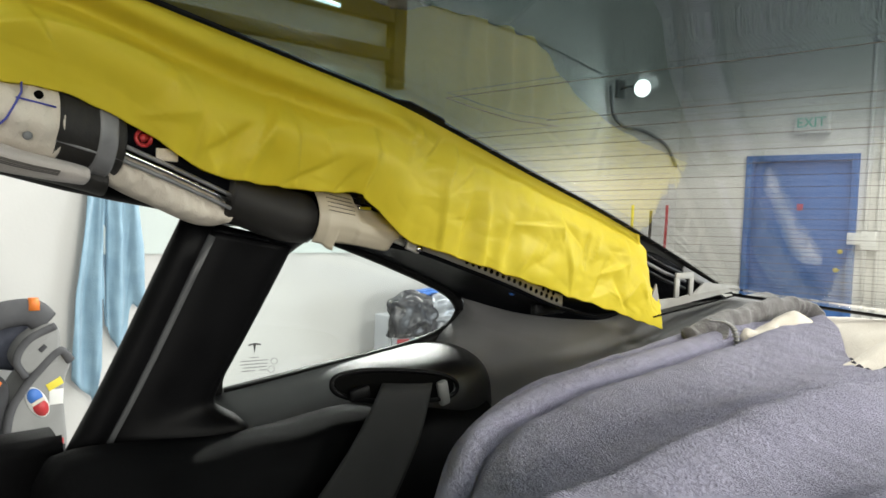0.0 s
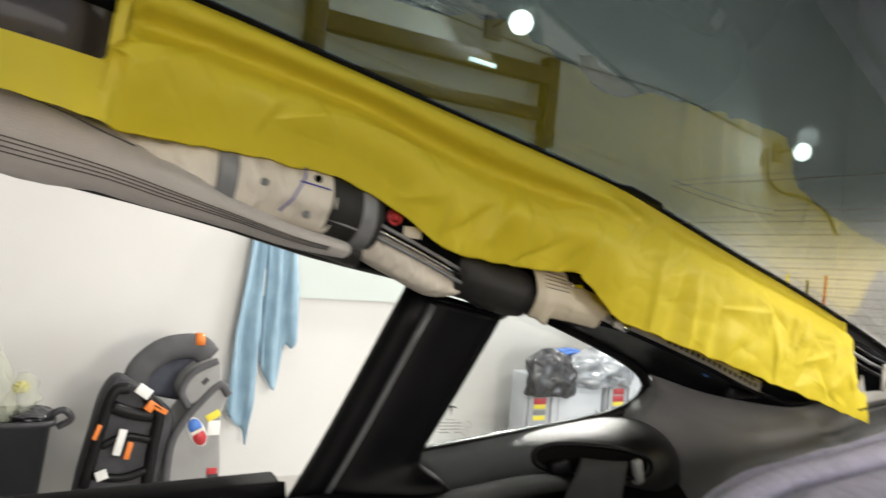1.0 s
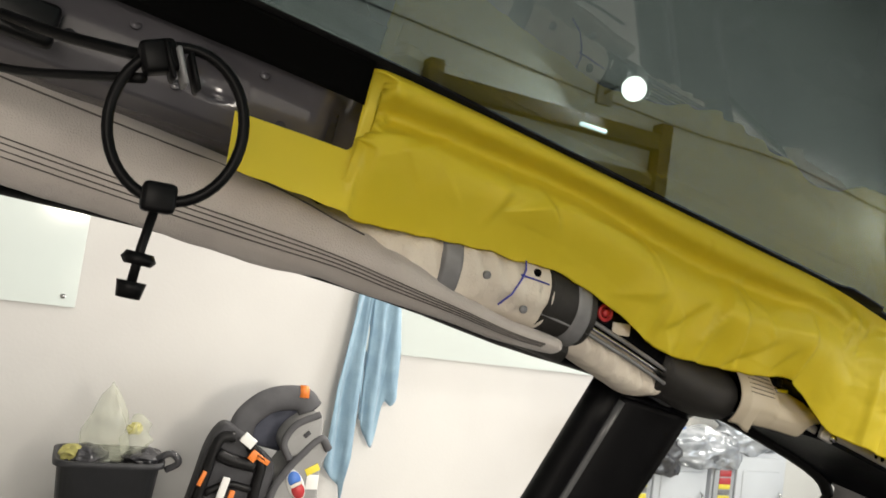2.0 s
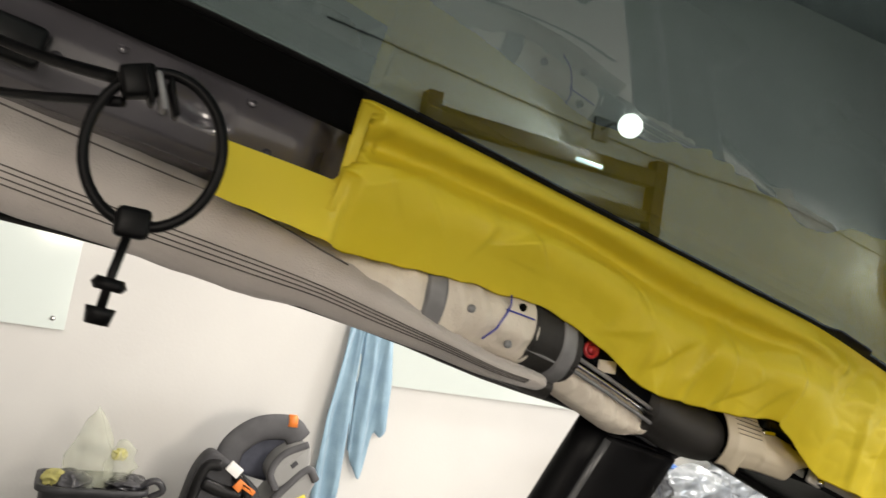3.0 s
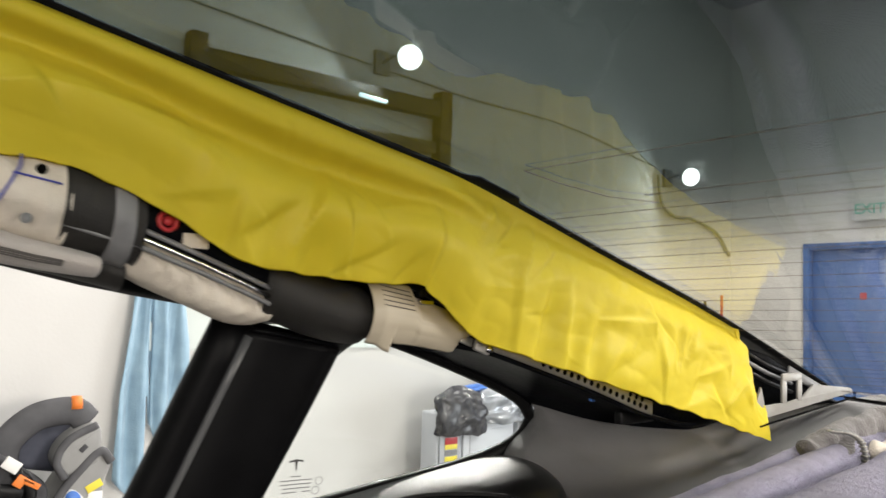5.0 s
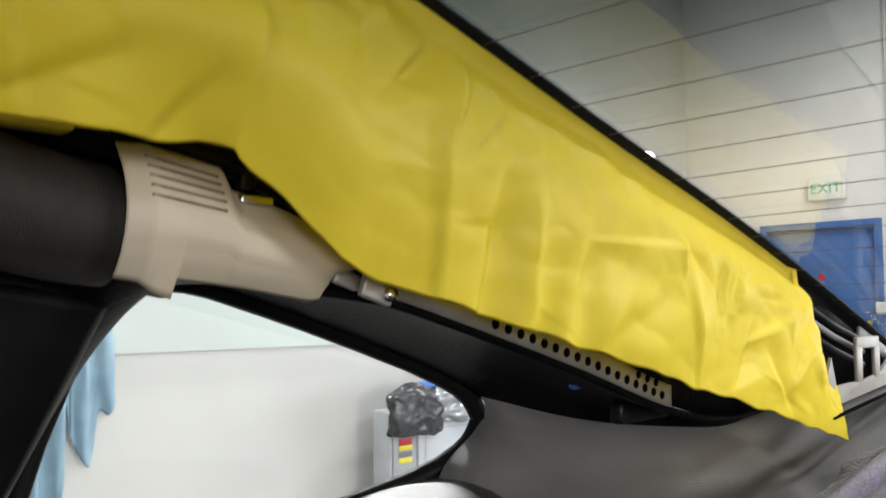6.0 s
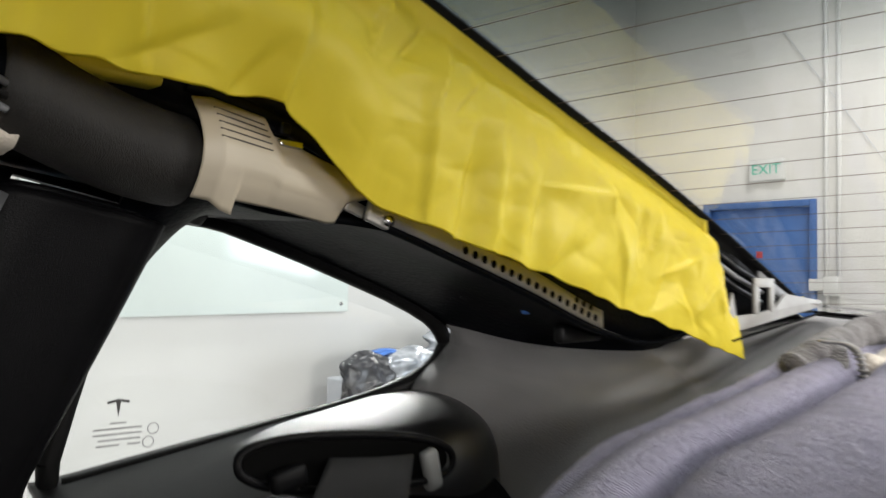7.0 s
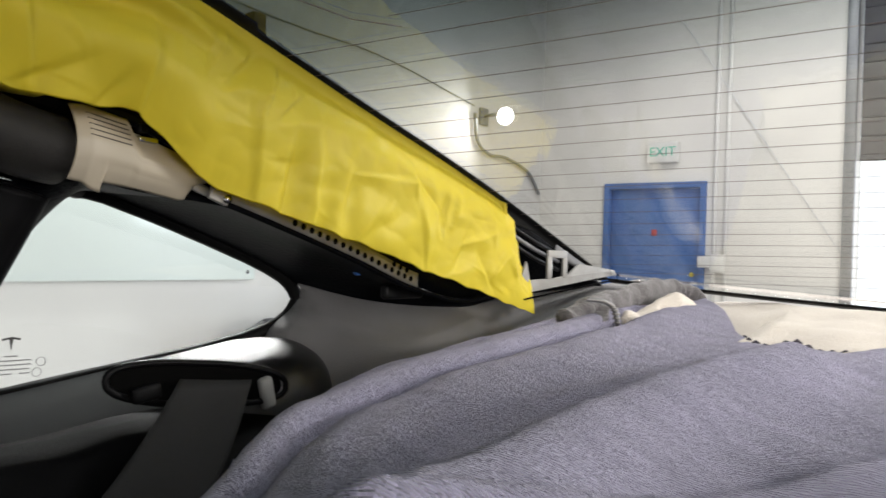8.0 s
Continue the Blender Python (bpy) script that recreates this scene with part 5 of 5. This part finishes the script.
def blanket_fn(u, v):
    y = lerp(0.14, 1.03, v)
    xl = crest(y) - 0.020
    x = xl + (0.62 - xl) * (u ** 1.9)
    y = 0.14 + (y - 0.14) * (far_edge(x) - 0.14) / 0.89
    x0, xl = xl, crest(y) - 0.020
    x = xl + (x - x0) * (0.62 - xl) / (0.62 - x0)
    d, c = x - xl, 0.62 * crease(y) + 0.016
    z = 1.186 + 0.032 * max(0, (y - 0.45)) / 0.5
    z -= 0.30 * max(0, 0.27 - y) ** 1.2 * 1.4
    z -= 0.17 * math.exp(-d / 0.006)
    # two rolled hems, the crease between them
    if d < c:
        h = 0.36 * c
        z += 0.021 * math.sin(math.pi * d / h) ** 0.6 if 0 < d < h else 0.002 + 0.013 * max(0.0, math.sin(math.pi * (d - h) / (c - h))) ** 0.7
    else:
        z += 0.013 * math.exp(-((d - c - 0.022) / 0.022) ** 2) if d < c + 0.022 else 0.013 * math.exp(-((d - c - 0.022) / 0.05) ** 2)
    z -= 0.016 * math.exp(-((d - c) / 0.0050) ** 2)
    z += 0.004 * math.sin(d * 260 + y * 8) * math.exp(-((d - c - 0.03) / 0.03) ** 2) * max(0, 0.55 - y)
    q = x - fold(y)
    z += 0.028 * (math.exp(-(q / 0.040) ** 2) if q > 0 else math.exp(-(q / 0.0075) ** 2)) * min(1, d / 0.1) * max(0.35, min(1.0, (0.82 - y) / 0.2))
    for fx, slope, high, wide in ((-0.08, 0.35, 0.015, 0.022), (0.06, 0.5, 0.013, 0.028), (-0.165, 0.28, 0.005, 0.012)):
        p = x - fx - slope * (y - 0.45) + 0.006 * math.sin(y * 17 + fx * 30)
        z += high * max(0.0, min(1.0, (0.80 - y) / 0.2)) * math.exp(-(p / (wide if p > 0 else 0.4 * wide)) ** 2)
    z += 0.006 * math.exp(-((x + 0.30 - 0.22 * (y - 0.6)) / 0.012) ** 2) * max(0, min(1, (y - 0.5) / 0.1))
    z += 0.005 * noise3(x, y, 0, 7) + 0.0022 * noise3(x * 1.4, y * 0.7, 3, 20) + 0.0006 * noise3(x, y, 7, 60)
    return x, y, z


blanket = link("blanket", moved(thick(sheet(blanket_fn, 260, 180), -0.004), Matrix.Translation((0, -0.5, -1.18))), M_BLANKET)
blanket.location = (0, 0.5, 1.18)
hem = [blanket_fn(lerp(0.16, 0.85, i / 479), 1.0) for i in range(480)]
hem = [(x, y + 0.002 + 0.0025 * math.sin(i * 1.05), z + 0.0012 + (0.0022 + 0.0012 * math.sin(i * 0.23)) * math.sin(i * 1.05 + 1)) for i, (x, y, z) in enumerate(hem) if x > -0.31]
part("ruffled_hem", moved(rod(hem, 0.0024, 6), Matrix.Translation((0, -0.5, -1.18))), M_HEM, blanket, "dark ruffled hem")
tagged(blanket, "lavender-grey microfibre blanket spread over the rear shelf", "blanket")


def cloth_fn(u, v):
    x = lerp(-0.42, 0.5, u)
    y = lerp(0.78 if x > -0.30 else 0.90, 1.13, v)
    z = 1.203 + 0.026 * math.sin(v * 2.2) + 0.006 * noise3(x, y, 2, 9) + 0.004 * noise3(x, y, 5, 24)
    return x, y, z


cc = link("cream_cloth", moved(thick(sheet(cloth_fn, 90, 40), -0.003), Matrix.Translation((0, -0.9, -1.2))), M_CREAMCLOTH)
cc.location = (0, 0.9, 1.2)
tagged(cc, "rumpled cream cloth laid along the parcel shelf", "cloth")

rag = empty("grey_jacket", pose(-0.43, 0.93, 1.21), "crumpled grey fleece with a toothed zip", "fleece")
R_IN = Matrix.Translation((0.43, -0.93, -1.21))
roll_pts = spline([(-0.455, 0.79, 1.222), (-0.450, 0.83, 1.231), (-0.446, 0.89, 1.238), (-0.440, 0.95, 1.245), (-0.432, 1.00, 1.247), (-0.412, 1.02, 1.236), (-0.402, 1.01, 1.218)], 70)


def lump(bm, amp, s):
    for v in bm.verts:
        v.co += Vector((noise3(*v.co, s), noise3(v.co.y, v.co.z, v.co.x, s), noise3(v.co.z, v.co.x, v.co.y, s))) * amp
    return bm


part("sleeve", moved(lump(rod(roll_pts, lambda t: 0.009 + 0.005 * math.sin(math.pi * min(1, t * 1.1)) + 0.0006 * math.sin(t * 120), 18), 0.004, 45), R_IN), M_RAG, rag)
part("body", moved(lump(thick(sheet(lambda u, v: (lerp(-0.50, -0.425, u), lerp(0.74, 0.83, v), 1.188 + 0.048 * v * math.sin(0.5 + u * 1.4)), 30, 30), 0.004), 0.006, 40), R_IN), M_RAG, rag)
part("inner_fold", moved(lump(rod(spline([(-0.418, 0.84, 1.218), (-0.412, 0.90, 1.224), (-0.406, 0.94, 1.230), (-0.398, 0.98, 1.228)], 30), lambda t: 0.005 + 0.010 * math.sin(math.pi * t), 16), 0.009, 38), R_IN), M_CREAMCLOTH, rag, "cream lining turned out")
zp = spline([(-0.437, 0.800, 1.242), (-0.425, 0.812, 1.240), (-0.418, 0.82, 1.232), (-0.415, 0.822, 1.214), (-0.415, 0.815, 1.20)], 18)
zipper = part("zip", moved(rod(zp, 0.0024, 6), R_IN), M_STRAP, rag)
for p in zp:
    part("tooth", moved(box(0.0062, 0.0055, 0.0016, p), R_IN), M_PLATE, zipper)
